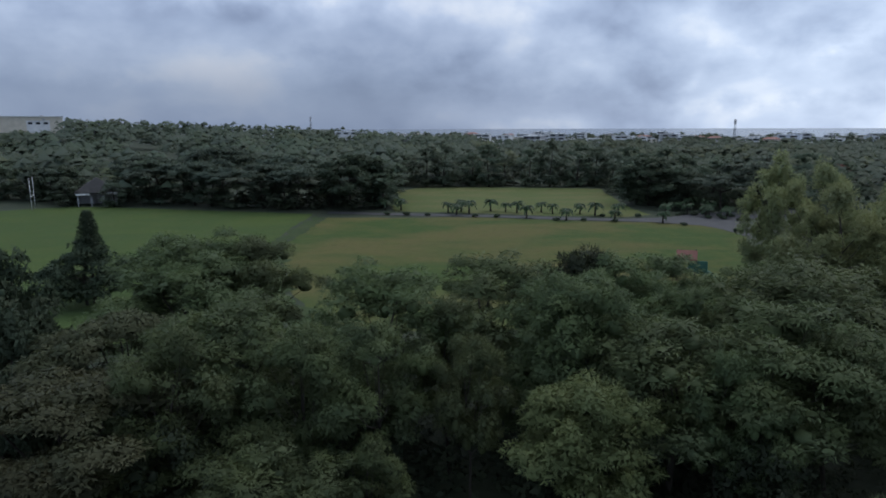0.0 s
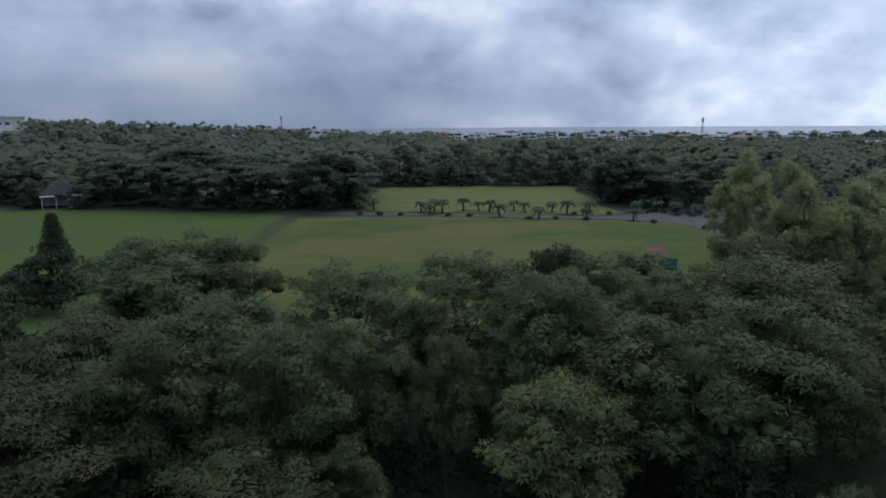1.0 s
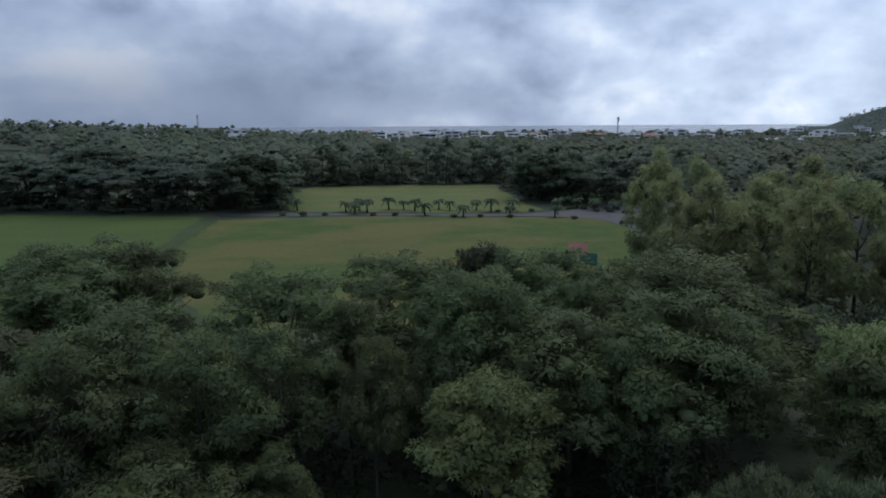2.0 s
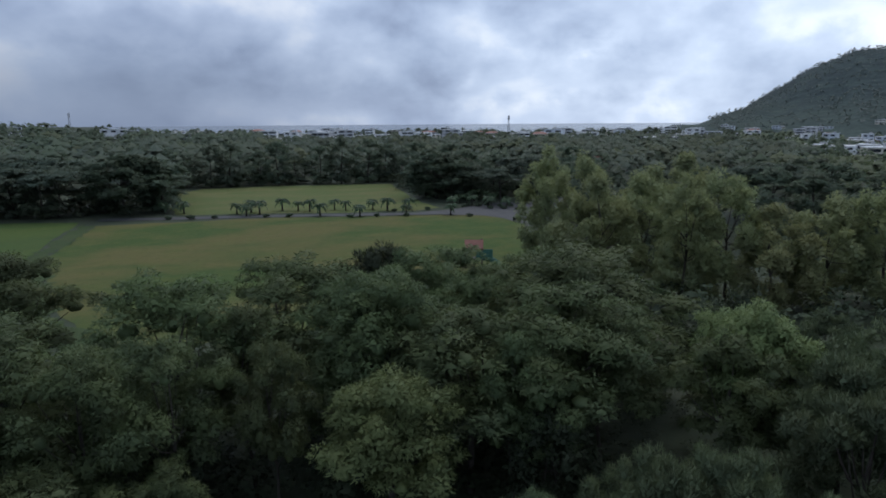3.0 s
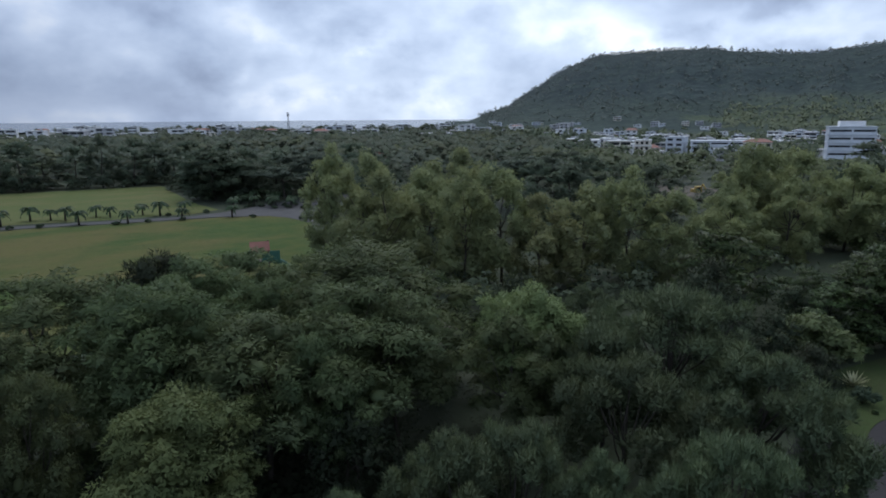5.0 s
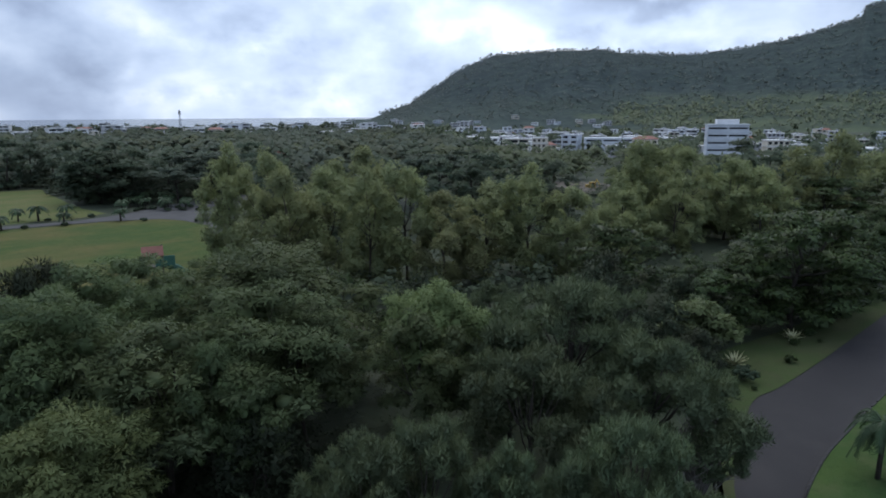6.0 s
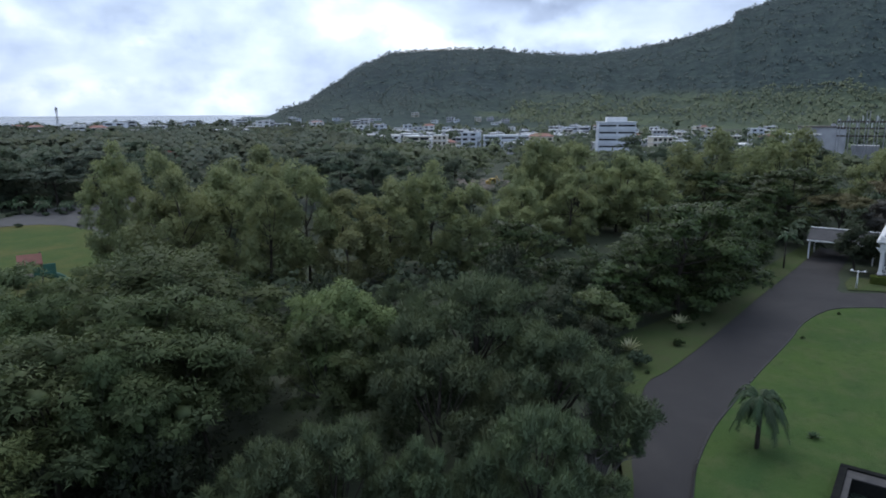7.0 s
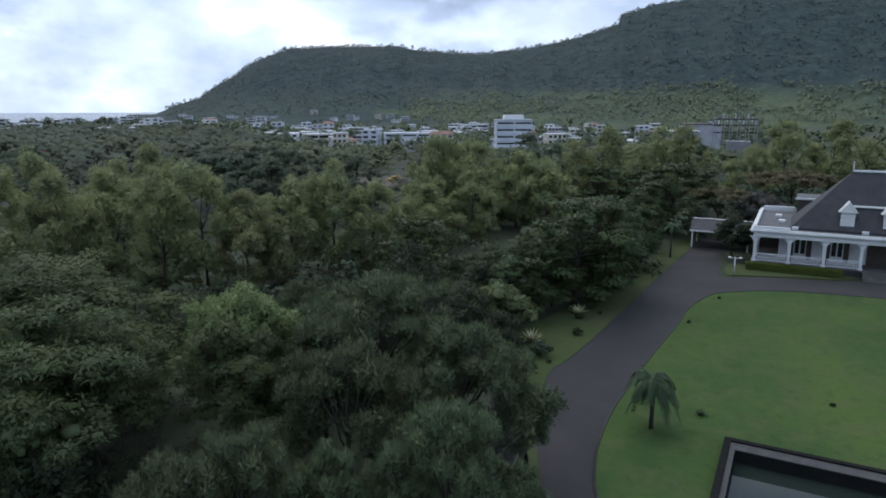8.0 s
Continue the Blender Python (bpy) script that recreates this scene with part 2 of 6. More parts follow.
WALL = surface("pale_timber_wall", [(0.3, (0.50, 0.51, 0.52)), (0.7, (0.62, 0.63, 0.63))], 0.7, 0.6)
DARKWOOD = surface("dark_timber", [(0.3, (0.035, 0.028, 0.024)), (0.7, (0.075, 0.060, 0.050))], 2.0, 0.6)
THATCH = surface("grey_thatch", [(0.3, (0.036, 0.036, 0.038)), (0.7, (0.062, 0.060, 0.060))], 1.5, 0.9, (0.03, 0.03, 0.03), 14, 0.6, 0.03)
STONE = surface("dark_basalt", [(0.3, (0.016, 0.016, 0.018)), (0.7, (0.036, 0.035, 0.036))], 1.2, 0.75, (0.05, 0.05, 0.05), 10, 0.4, 0.01)
# blacker and duller than STONE, for the basin's coping and inner walls
BLACK_STONE = surface("dull_black_basalt", [(0.3, (0.006, 0.007, 0.008)), (0.7, (0.014, 0.015, 0.014))], 1.4, 0.95, (0.020, 0.022, 0.018), 9, 0.4, 0.01, spec=0.08)
LEDGE = surface("weathered_basalt_ledge", [(0.3, (0.034, 0.034, 0.037)), (0.7, (0.064, 0.062, 0.061))], 1.6, 0.85, (0.024, 0.024, 0.024), 8)
STEP = surface("stone_step", [(0.3, (0.060, 0.058, 0.058)), (0.7, (0.11, 0.105, 0.10))], 1.2, 0.85)
HEDGE_LEAF = foliage("clipped_hedge_leaf", (0.07, 0.11, 0.025), (0.15, 0.22, 0.05), (0.16, 0.21, 0.045))
TILE_RED = surface("red_roof_tile", [(0.3, (0.15, 0.062, 0.048)), (0.7, (0.24, 0.105, 0.082))], 1.0, 0.7)
GREEN_PAINT = surface("sea_green_paint", [(0.3, (0.026, 0.092, 0.072)), (0.7, (0.042, 0.13, 0.10))], 1.5, 0.6)
YELLOW = surface("yellow_machine_paint", [(0.3, (0.30, 0.20, 0.04)), (0.7, (0.42, 0.29, 0.06))], 1.5, 0.5)
STEEL = surface("galvanised_steel", [(0.3, (0.22, 0.23, 0.24)), (0.7, (0.34, 0.35, 0.36))], 2.0, 0.5, metal=0.4)
GREY_BOX = surface("grey_cladding", [(0.3, (0.24, 0.26, 0.29)), (0.7, (0.33, 0.35, 0.38))], 0.2, 0.6)
WALL_WHITE = surface("white_render", [(0.3, (0.52, 0.54, 0.56)), (0.7, (0.72, 0.73, 0.74))], 0.25, 0.8)
WALL_CREAM = surface("cream_render", [(0.3, (0.46, 0.43, 0.36)), (0.7, (0.60, 0.56, 0.48))], 0.25, 0.8)
WALL_GREY = surface("grey_concrete", [(0.3, (0.26, 0.27, 0.29)), (0.7, (0.40, 0.41, 0.43))], 0.25, 0.85)
WALL_PINK = surface("brick_pink_render", [(0.3, (0.33, 0.20, 0.18)), (0.7, (0.45, 0.28, 0.25))], 0.25, 0.8)
WALL_BLUE = surface("pale_blue_render", [(0.3, (0.44, 0.48, 0.53)), (0.7, (0.57, 0.61, 0.66))], 0.25, 0.7)


def glass_material(name, tint, rough):
    m, nt, p, ob = material(name)
    p.inputs["Base Color"].default_value = (*tint, 1)
    p.inputs["Roughness"].default_value, p.inputs["Specular IOR Level"].default_value = rough, 0.6
    return m


PANE = glass_material("dark_window_glass", (0.02, 0.024, 0.03), 0.08)


def water_material(name, tint, scale, strength, rough):
    m, nt, p, ob = material(name)
    p.inputs["Base Color"].default_value = (*tint, 1)
    p.inputs["Roughness"].default_value, p.inputs["IOR"].default_value = rough, 1.33
    bump(nt, p, noise_tex(nt, ob, scale, 3), strength, 0.02)
    return m


BASIN_WATER = water_material("still_pond_water", (0.018, 0.026, 0.022), 1.2, 0.05, 0.03)
SEA_WATER = water_material("sea_water", (0.03, 0.05, 0.07), 0.02, 0.4, 0.22)


# ------------------------------------------------------------------ mesh helpers
def mesh_object(name, verts, faces, mat, parent=None, label="", smooth=False, normals=None):
    me = bpy.data.meshes.new(name)
    me.from_pydata([tuple(v) for v in verts] if not isinstance(verts, np.ndarray) else verts.tolist(), [], faces if not isinstance(faces, np.ndarray) else faces.tolist())
    me.materials.append(mat)
    if smooth:
        me.polygons.foreach_set("use_smooth", [True] * len(me.polygons))
    me.update()
    if normals is not None:
        me.normals_split_custom_set_from_vertices(normals.tolist())
    ob = new(name, me)
    if parent:
        ob.parent = parent
    if label:
        tagged(ob, label)
    return ob


def part(name, bm, mat, parent, label="", smooth=False):
    me = bpy.data.meshes.new(name)
    bm.to_mesh(me)
    bm.free()
    me.materials.append(mat)
    if smooth:
        me.polygons.foreach_set("use_smooth", [True] * len(me.polygons))
    ob = new(name, me)
    if parent:
        ob.parent = parent
    if label:
        tagged(ob, label)
    return ob


def shared(name, mesh, parent, at, turn=0.0):
    """One more object on a mesh that others use too."""
    ob = new(name, mesh)
    ob.parent = parent
    ob.matrix_basis = pose(*at, 0, 0, turn)
    return ob


def box(bm, x0, y0, z0, x1, y1, z1, bev=0.0):
    g = bmesh.ops.create_cube(bm, size=1.0, matrix=Matrix.Translation(((x0 + x1) / 2, (y0 + y1) / 2, (z0 + z1) / 2)) @ Matrix.Diagonal((abs(x1 - x0), abs(y1 - y0), abs(z1 - z0), 1)))
    if bev:
        edges = list({e for v in g["verts"] for e in v.link_edges})
        bmesh.ops.bevel(bm, geom=edges, offset=bev, segments=1, affect="EDGES")
    return bm


def block(x0, y0, z0, x1, y1, z1, bev=0.0):
    return box(bmesh.new(), x0, y0, z0, x1, y1, z1, bev)


def tube_data(points, radii, sides=7):
    """A tapered tube along points."""
    verts, faces = [], []
    pts = [Vector(p) for p in points]
    for i, (p, r) in enumerate(zip(pts, radii)):
        d = (pts[min(i + 1, len(pts) - 1)] - pts[max(i - 1, 0)]).normalized()
        a = d.orthogonal().normalized()
        b = d.cross(a)
        for k in range(sides):
            q = 2 * math.pi * k / sides
            verts.append(tuple(p + (a * math.cos(q) + b * math.sin(q)) * r))
    for i in range(len(pts) - 1):
        for k in range(sides):
            n = (k + 1) % sides
            faces.append((i * sides + k, i * sides + n, (i + 1) * sides + n, (i + 1) * sides + k))
    faces.append(tuple(range(sides - 1, -1, -1)))
    faces.append(tuple((len(pts) - 1) * sides + k for k in range(sides)))
    return verts, faces


def merged(chunks):
    verts, faces = [], []
    for v, f in chunks:
        o = len(verts)
        verts += list(v)
        faces += [tuple(i + o for i in q) for q in f]
    return verts, faces


def terrain(x, y):
    """Height of the land: flat round the fields, rising to the north-west."""
    d, az = math.hypot(x, y), math.degrees(math.atan2(x, y))
    s = min(max((d - 170) / 380, 0), 1)
    s = s * s * (3 - 2 * s)
    side = min(max((2 - az) / 36, 0), 1.25) if az > -120 else 0.8
    dip = min(max((d - 140) / 170, 0), 1)
    dip = dip * dip * (3 - 2 * dip) * min(max((az - 40) / 12, 0), 1) * min(max((150 - az) / 30, 0), 1)
    return 15.0 * s * side - 6.0 * dip


# the long hill: height over the plain of its crest, by bearing
CREST = [(36.5, 0), (38.5, 2), (41, 40), (42.1, 53), (43.5, 90), (44.8, 121), (46, 158), (47.3, 184), (48.9, 210), (53.2, 221), (57.8, 224), (60.6, 209), (64, 197), (67.2, 206), (70, 223), (73.1, 251), (75.95, 284), (76.2, 312), (78.3, 333), (84, 368), (95, 380), (112, 300), (135, 140), (150, 0)]


def crest(az):
    return float(np.interp(az, [c[0] for c in CREST], [c[1] for c in CREST], left=0, right=0))


def hill_height(d, az):
    top = crest(az)
    u = min(max((d - 950) / 1350, 0), 1)
    fold = noise.noise((math.sin(radians(az)) * d / 260, math.cos(radians(az)) * d / 260, 0.0))
    gully = noise.noise((az * 0.55, d / 900, 3.0))
    s = 0.16 * u + 0.84 * (u * u * (3 - 2 * u)) ** 1.15
    edge = 4 * u * (1 - u)
    return -6.0 * min(max((az - 40) / 12, 0), 1) * min(max((150 - az) / 30, 0), 1) + top * s + (fold * 13 + gully * 16) * edge * min(top / 120, 1)


# ------------------------------------------------------------------ ground, water and hill
def polar_sheet(radii, azimuths, height):
    verts = [(r * math.sin(radians(a)), r * math.cos(radians(a)), height(r, a)) for r in radii for a in azimuths]
    n = len(azimuths)
    faces = [(i * n + k, i * n + k + 1, (i + 1) * n + k + 1, (i + 1) * n + k) for i in range(len(radii) - 1) for k in range(n - 1)]
    return verts, faces


def plain_height(r, a):
    x, y = r * math.sin(radians(a)), r * math.cos(radians(a))
    if 16 < x < 41 and -28 < y < 3.9:      # the hollow of the basin
        return -0.9
    z = terrain(x, y)
    if r > 1180 and -14 < a < 40:
        z -= 5.0
    return z


RINGS = [0.02, 12, 16, 18, 22, 26, 30, 34, 37, 40, 43, 46, 60, 100, 140, 170, 210, 250, 300, 360, 430, 520, 640, 800, 1000, 1200, 1260, 1800, 2800, 4900]
v, f = polar_sheet(RINGS, list(range(-180, 181, 3)), plain_height)
tagged(mesh_object("ground", v, f, EARTH, smooth=True), "dark woodland ground of earth, litter and rank grass", "ground", kind="structure")

v, f = polar_sheet([1195, 2000, 3200, 4950], list(range(-16, 43, 2)), lambda r, a: -0.4)
tagged(mesh_object("water", v, f, SEA_WATER), "pale grey sea reaching to the horizon", "sea", kind="structure")

# distance haze is put into the bluish scrub colour of the hill
HILL_GROUND, hn, hp, hob = material("haze_blue_hill_scrub")
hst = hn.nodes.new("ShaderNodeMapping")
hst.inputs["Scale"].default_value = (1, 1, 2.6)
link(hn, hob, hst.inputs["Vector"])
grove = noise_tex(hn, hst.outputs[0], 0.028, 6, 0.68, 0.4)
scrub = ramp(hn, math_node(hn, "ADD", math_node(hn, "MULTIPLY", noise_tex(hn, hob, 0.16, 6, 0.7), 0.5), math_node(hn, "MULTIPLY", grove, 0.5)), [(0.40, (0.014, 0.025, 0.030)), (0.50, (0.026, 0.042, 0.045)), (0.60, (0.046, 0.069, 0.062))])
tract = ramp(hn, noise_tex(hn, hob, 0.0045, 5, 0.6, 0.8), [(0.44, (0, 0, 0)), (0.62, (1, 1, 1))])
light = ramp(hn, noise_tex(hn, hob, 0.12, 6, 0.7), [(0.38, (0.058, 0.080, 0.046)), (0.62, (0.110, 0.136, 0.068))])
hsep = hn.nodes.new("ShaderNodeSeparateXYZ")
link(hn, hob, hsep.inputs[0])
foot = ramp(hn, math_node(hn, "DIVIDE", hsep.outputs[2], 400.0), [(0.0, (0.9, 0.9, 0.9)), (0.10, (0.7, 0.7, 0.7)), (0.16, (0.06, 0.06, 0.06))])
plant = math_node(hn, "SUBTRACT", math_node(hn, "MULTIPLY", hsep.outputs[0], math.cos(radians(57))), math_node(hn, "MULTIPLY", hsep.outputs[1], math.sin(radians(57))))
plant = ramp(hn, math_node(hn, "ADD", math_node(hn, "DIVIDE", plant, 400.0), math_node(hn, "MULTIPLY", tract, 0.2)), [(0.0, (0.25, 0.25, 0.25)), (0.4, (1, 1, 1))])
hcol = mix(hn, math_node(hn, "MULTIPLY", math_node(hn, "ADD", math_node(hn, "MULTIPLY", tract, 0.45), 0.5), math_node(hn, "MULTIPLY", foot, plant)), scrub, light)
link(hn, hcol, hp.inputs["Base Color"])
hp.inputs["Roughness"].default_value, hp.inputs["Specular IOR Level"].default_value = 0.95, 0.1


def canopy(x, y, size):
    """Rounded treetops: 0 between crowns, 1 on top of them."""
    near = noise.voronoi((x / size, y / size, 0.0))[0][0]
    return max(0.0, 1.0 - near * near * 1.6)


def hill_surface(r, a):
    x, y = r * math.sin(radians(a)), r * math.cos(radians(a))
    z = hill_height(r, a) - (r > 2300) * (r - 2300) * 0.18 * min(crest(a) / 150, 1) - 0.5
    cover = min(max((r - 930) / 200, 0), 1) * min(max(0.62 + noise.noise((x / 150, y / 150, 7.0)), 0.12), 1.0) * min(crest(a) / 15, 1)
    return z + (canopy(x, y, 22.0) * 1.6 + canopy(x + 400, y, 14.0) * 1.6) * cover


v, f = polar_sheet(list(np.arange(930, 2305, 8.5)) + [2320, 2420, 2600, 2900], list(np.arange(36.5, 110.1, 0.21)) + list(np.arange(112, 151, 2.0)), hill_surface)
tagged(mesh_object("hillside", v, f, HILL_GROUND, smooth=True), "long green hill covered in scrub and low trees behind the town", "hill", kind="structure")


def outline(points, step, jitter, seed):
    rng = random.Random(seed)
    out = []
    for (ax, ay), (bx, by) in zip(points, points[1:] + points[:1]):
        n = max(1, int(math.hypot(bx - ax, by - ay) / step))
        for i in range(n):
            j = jitter if i else jitter * 0.3
            out.append((ax + (bx - ax) * i / n + rng.uniform(-j, j), ay + (by - ay) * i / n + rng.uniform(-j, j)))
    return out


def sheet(name, points, z, mat, label, category, step=3.0, jitter=0.5, seed=1):
    """A patch of ground a little above what lies under it."""
    bm = bmesh.new()
    face = bm.faces.new([bm.verts.new((x, y, z)) for x, y in outline(points, step, jitter, seed)])
    if face.normal.z < 0:
        face.normal_flip()
    bmesh.ops.triangulate(bm, faces=bm.faces[:])
    return tagged(part(name, bm, mat, None), label, category, kind="structure")


def curve_points(points, per=6):
    """A smooth line through points."""
    out = []
    n = len(points)
    for i in range(n - 1):
        p0, p1, p2, p3 = (Vector(points[min(max(k, 0), n - 1)]) for k in (i - 1, i, i + 1, i + 2))
        for s in range(per):
            t = s / per
            q = 0.5 * ((2 * p1) + (p2 - p0) * t + (2 * p0 - 5 * p1 + 4 * p2 - p3) * t * t + (3 * p1 - p0 - 3 * p2 + p3) * t ** 3)
            out.append((q.x, q.y))
    out.append(tuple(points[-1]))
    return out


sheet("field_main", [(-23, 130), (8, 129.5), (23.4, 125.3), (38.5, 122), (47, 117.6), (49.5, 107), (46, 97), (40, 78), (24, 56), (-10, 56), (-16, 68), (-24, 98)], 0.03, GRASS_MAIN, "open playing field of patchy half-dry grass", "field")
sheet("field_west", [(-125, 156), (-104, 154), (-74, 148), (-46, 140.5), (-27, 136), (-27, 98), (-19, 68), (-14, 56), (-60, 44), (-130, 60)], 0.02, GRASS_LEFT, "mown green playing field beside the dry one", "field", seed=2)
sheet("field_north", [(-15.5, 194), (11, 196), (45, 190), (41, 150), (42, 133), (35, 129.5), (24, 131.5), (9, 135.5), (-10, 139.5), (-14, 160)], 0.03, GRASS_BACK, "pale grass field before the woods", "field", seed=3)
sheet("ditch_grass", [(-25.5, 133), (-23.6, 128), (-24.2, 98), (-16, 68), (-10, 57), (-14, 56), (-19, 68), (-27, 98)], 0.05, GRASS_ROUGH, "strip of rank dark grass along a ditch", "grass", 1.2, 1.0, 4)
sheet("road_field", [(-24, 139.5), (-10.5, 136.8), (8.6, 133.0), (24, 129.2), (35, 126.5), (44, 129.0), (53, 135), (75, 140), (75, 132), (58, 126), (54.5, 119.5), (53.5, 105), (51, 92), (46.5, 92), (49.2, 105), (48.6, 113), (46.5, 117.8), (38.5, 122.6), (23.4, 126.0), (8.5, 130.2), (-10.7, 133.2), (-24, 136)], 0.06, OLD_ROAD, "worn grey estate road between the fields", "road", 3.0, 0.15, 5)
sheet("soil_patch", [(20, 36), (30, 40), (37, 47), (34, 55), (26, 50), (20, 43)], 0.03, SOIL, "bare brown soil between the trees", "soil", 1.5, 0.6, 6)
sheet("soil_yard", [(128, 80), (138, 80), (150, 92), (150, 104), (138, 102), (128, 92)], 0.25, SOIL, "bare brown yard among the trees", "soil", 2.0, 0.8, 17)
sheet("soil_court", [(66, 116), (88, 104), (97, 112), (92, 130), (74, 134)], 0.03, SOIL, "bare earth clearing among the woods", "soil", 2.0, 0.8, 7)

# driveway, verge and lawn
KERB = curve_points([(20.0, 1.0), (25.0, 5.0), (28.3, 7.0), (30.7, 7.76), (33.1, 8.24), (37.1, 8.59), (41.3, 8.55), (47.6, 8.36), (51.8, 8.12), (56.7, 7.85), (61.3, 7.75), (65.3, 7.13), (68.4, 5.95), (70.85, 3.06), (72.3, 0.0), (73.05, -2.9), (73.76, -8.5), (73.8, -14.0), (73.0, -24.0), (70.0, -30.0), (64.0, -34.0)])
LEFT_EDGE = curve_points([(18.0, 5.2), (23.0, 7.8), (29.0, 10.1), (31.45, 11.15), (35.9, 12.6), (39.5, 13.6), (42.1, 14.0), (44.5, 13.6), (49.9, 13.2), (58.0, 12.9), (68.8, 12.55), (86.3, 11.75), (99.0, 11.5)])
FRONT_EDGE = [(99.0, 7.6), (84.0, 7.6), (80.2, 7.0), (78.6, 6.9), (76.2, 6.85), (75.2, 6.3), (76.1, 4.6), (77.2, 3.2), (78.6, -1.0), (79.2, -4.6), (80.6, -7.4), (80.9, -13.0), (79.2, -16.0), (78.0, -24.0), (74.0, -33.0), (66.0, -39.0)]
bm = bmesh.new()
bm.faces.new([bm.verts.new((x, y, 0.04)) for x, y in LEFT_EDGE + FRONT_EDGE + KERB[::-1]])
bmesh.ops.triangulate(bm, faces=bm.faces[:])
bmesh.ops.recalc_face_normals(bm, faces=bm.faces[:])
tagged(part("driveway", bm, ASPHALT, None), "dark worn asphalt driveway curving round the lawn", "driveway", kind="structure")
west = [p for p in KERB if p[0] < 36.5 and p[1] > 2.2]
east = [p for p in KERB if p[0] >= 36.5]
bm = bmesh.new()
for ring in (east + [(50, -46), (36.5, -46), (36.5, 8.56)], west + [(36.5, 8.56), (36.5, 2.2), (21.4, 2.2)], [(12, -46), (36.5, -46), (36.5, -26), (18, -26), (18, 0), (12, -20)]):
    bm.faces.new([bm.verts.new((x, y, 0.09)) for x, y in ring])
bmesh.ops.triangulate(bm, faces=bm.faces[:])
for face in bm.faces:
    if face.normal.z < 0:
        face.normal_flip()
lawn = tagged(part("lawn", bm, GRASS_LAWN, None), "mown bright green lawn before the house", "lawn", kind="structure")
sheet("verge", LEFT_EDGE[8:] + [(99, 13.4), (86, 14.6), (70, 15.6), (57, 17.6), (48, 19.4), (42, 18.0), (37, 15.0), (33, 12.6)], 0.075, GRASS_VERGE, "narrow grass verge between driveway and shrubs", "verge", 4.0, 0.0, 8)
sheet("house_verge", [(76.6, 5.9), (77.6, 3.8), (79.1, -1.0), (79.8, -4.4), (81.2, -6.6), (83, -6.6), (83, 6.2), (79.5, 6.5)], 0.085, GRASS_VERGE, "grass strip under the veranda hedge", "verge", 2.0, 0.05, 9)


# ------------------------------------------------------------------ trees
def leaf_cards(rng, centres, radii, per, length, width, droop, flat=0.75, low=-0.35, lift=0.12, layer=0.0, crisp=0.2, shell=0.55, outward=None):
    """Many small pointed leaves on the shells of clumps: corners and faces."""
    n = len(centres)
    c = np.repeat(centres, per, 0)
    rad = np.repeat(radii, per)
    m = n * per
    z = rng.uniform(low, 1.0, m)
    a = rng.uniform(0, 2 * np.pi, m)
    s = np.sqrt(np.maximum(1 - z * z, 0))
    u = np.stack([s * np.cos(a), s * np.sin(a), z * flat], 1)
    p = c + u * (rad * (shell + (1.05 - shell) * rng.random(m)))[:, None]
    d = (u + rng.normal(0, 0.55, (m, 3))) * [1, 1, 1 - layer] + [0, 0, -droop]
    d /= np.linalg.norm(d, axis=1)[:, None] + 1e-9
    side = np.cross(d, u + rng.normal(0, 0.45, (m, 3)) + [0, 0, 2.0 * layer])
    side /= np.linalg.norm(side, axis=1)[:, None] + 1e-9
    ll = (length * rng.uniform(0.6, 1.3, m))[:, None]
    ww = (width * rng.uniform(0.7, 1.25, m))[:, None]
    sag = np.array([0, 0, -1]) * ll * 0.12
    turn = np.where((np.cross(d, side) * u).sum(1) < 0, -1.0, 1.0)[:, None]   # upper side outwards
    face = np.cross(d, side) * turn
    side = side * turn
    verts = np.stack([p - side * ww * 0.5, p + d * ll + sag, p + side * ww * 0.5], 1).reshape(-1, 3)
    lean = u * 0.85 if outward is None else u * 0.3 + np.repeat(outward, per, 0) * 0.6
    soft = lean + face * crisp + [0, 0, lift]
    soft /= np.linalg.norm(soft, axis=1)[:, None] + 1e-9
    faces = np.arange(3 * m).reshape(-1, 3)
    return verts, faces, np.repeat(soft, 3, 0)


G = (1 + 5 ** 0.5) / 2
ICO = np.array([(-1, G, 0), (1, G, 0), (-1, -G, 0), (1, -G, 0), (0, -1, G), (0, 1, G), (0, -1, -G), (0, 1, -G), (G, 0, -1), (G, 0, 1), (-G, 0, -1), (-G, 0, 1)], float) / (1 + G * G) ** 0.5
OCTA = np.array([(1, 0, 0), (-1, 0, 0), (0, 1, 0), (0, -1, 0), (0, 0, 1), (0, 0, -1)], float)
OCTA_F = np.array([(0, 2, 4), (2, 1, 4), (1, 3, 4), (3, 0, 4), (2, 0, 5), (1, 2, 5), (3, 1, 5), (0, 3, 5)])
ICO_F = np.array([(0, 11, 5), (0, 5, 1), (0, 1, 7), (0, 7, 10), (0, 10, 11), (1, 5, 9), (5, 11, 4), (11, 10, 2), (10, 7, 6), (7, 1, 8), (3, 9, 4), (3, 4, 2), (3, 2, 6), (3, 6, 8), (3, 8, 9), (4, 9, 5), (2, 4, 11), (6, 2, 10), (8, 6, 7), (9, 8, 1)])


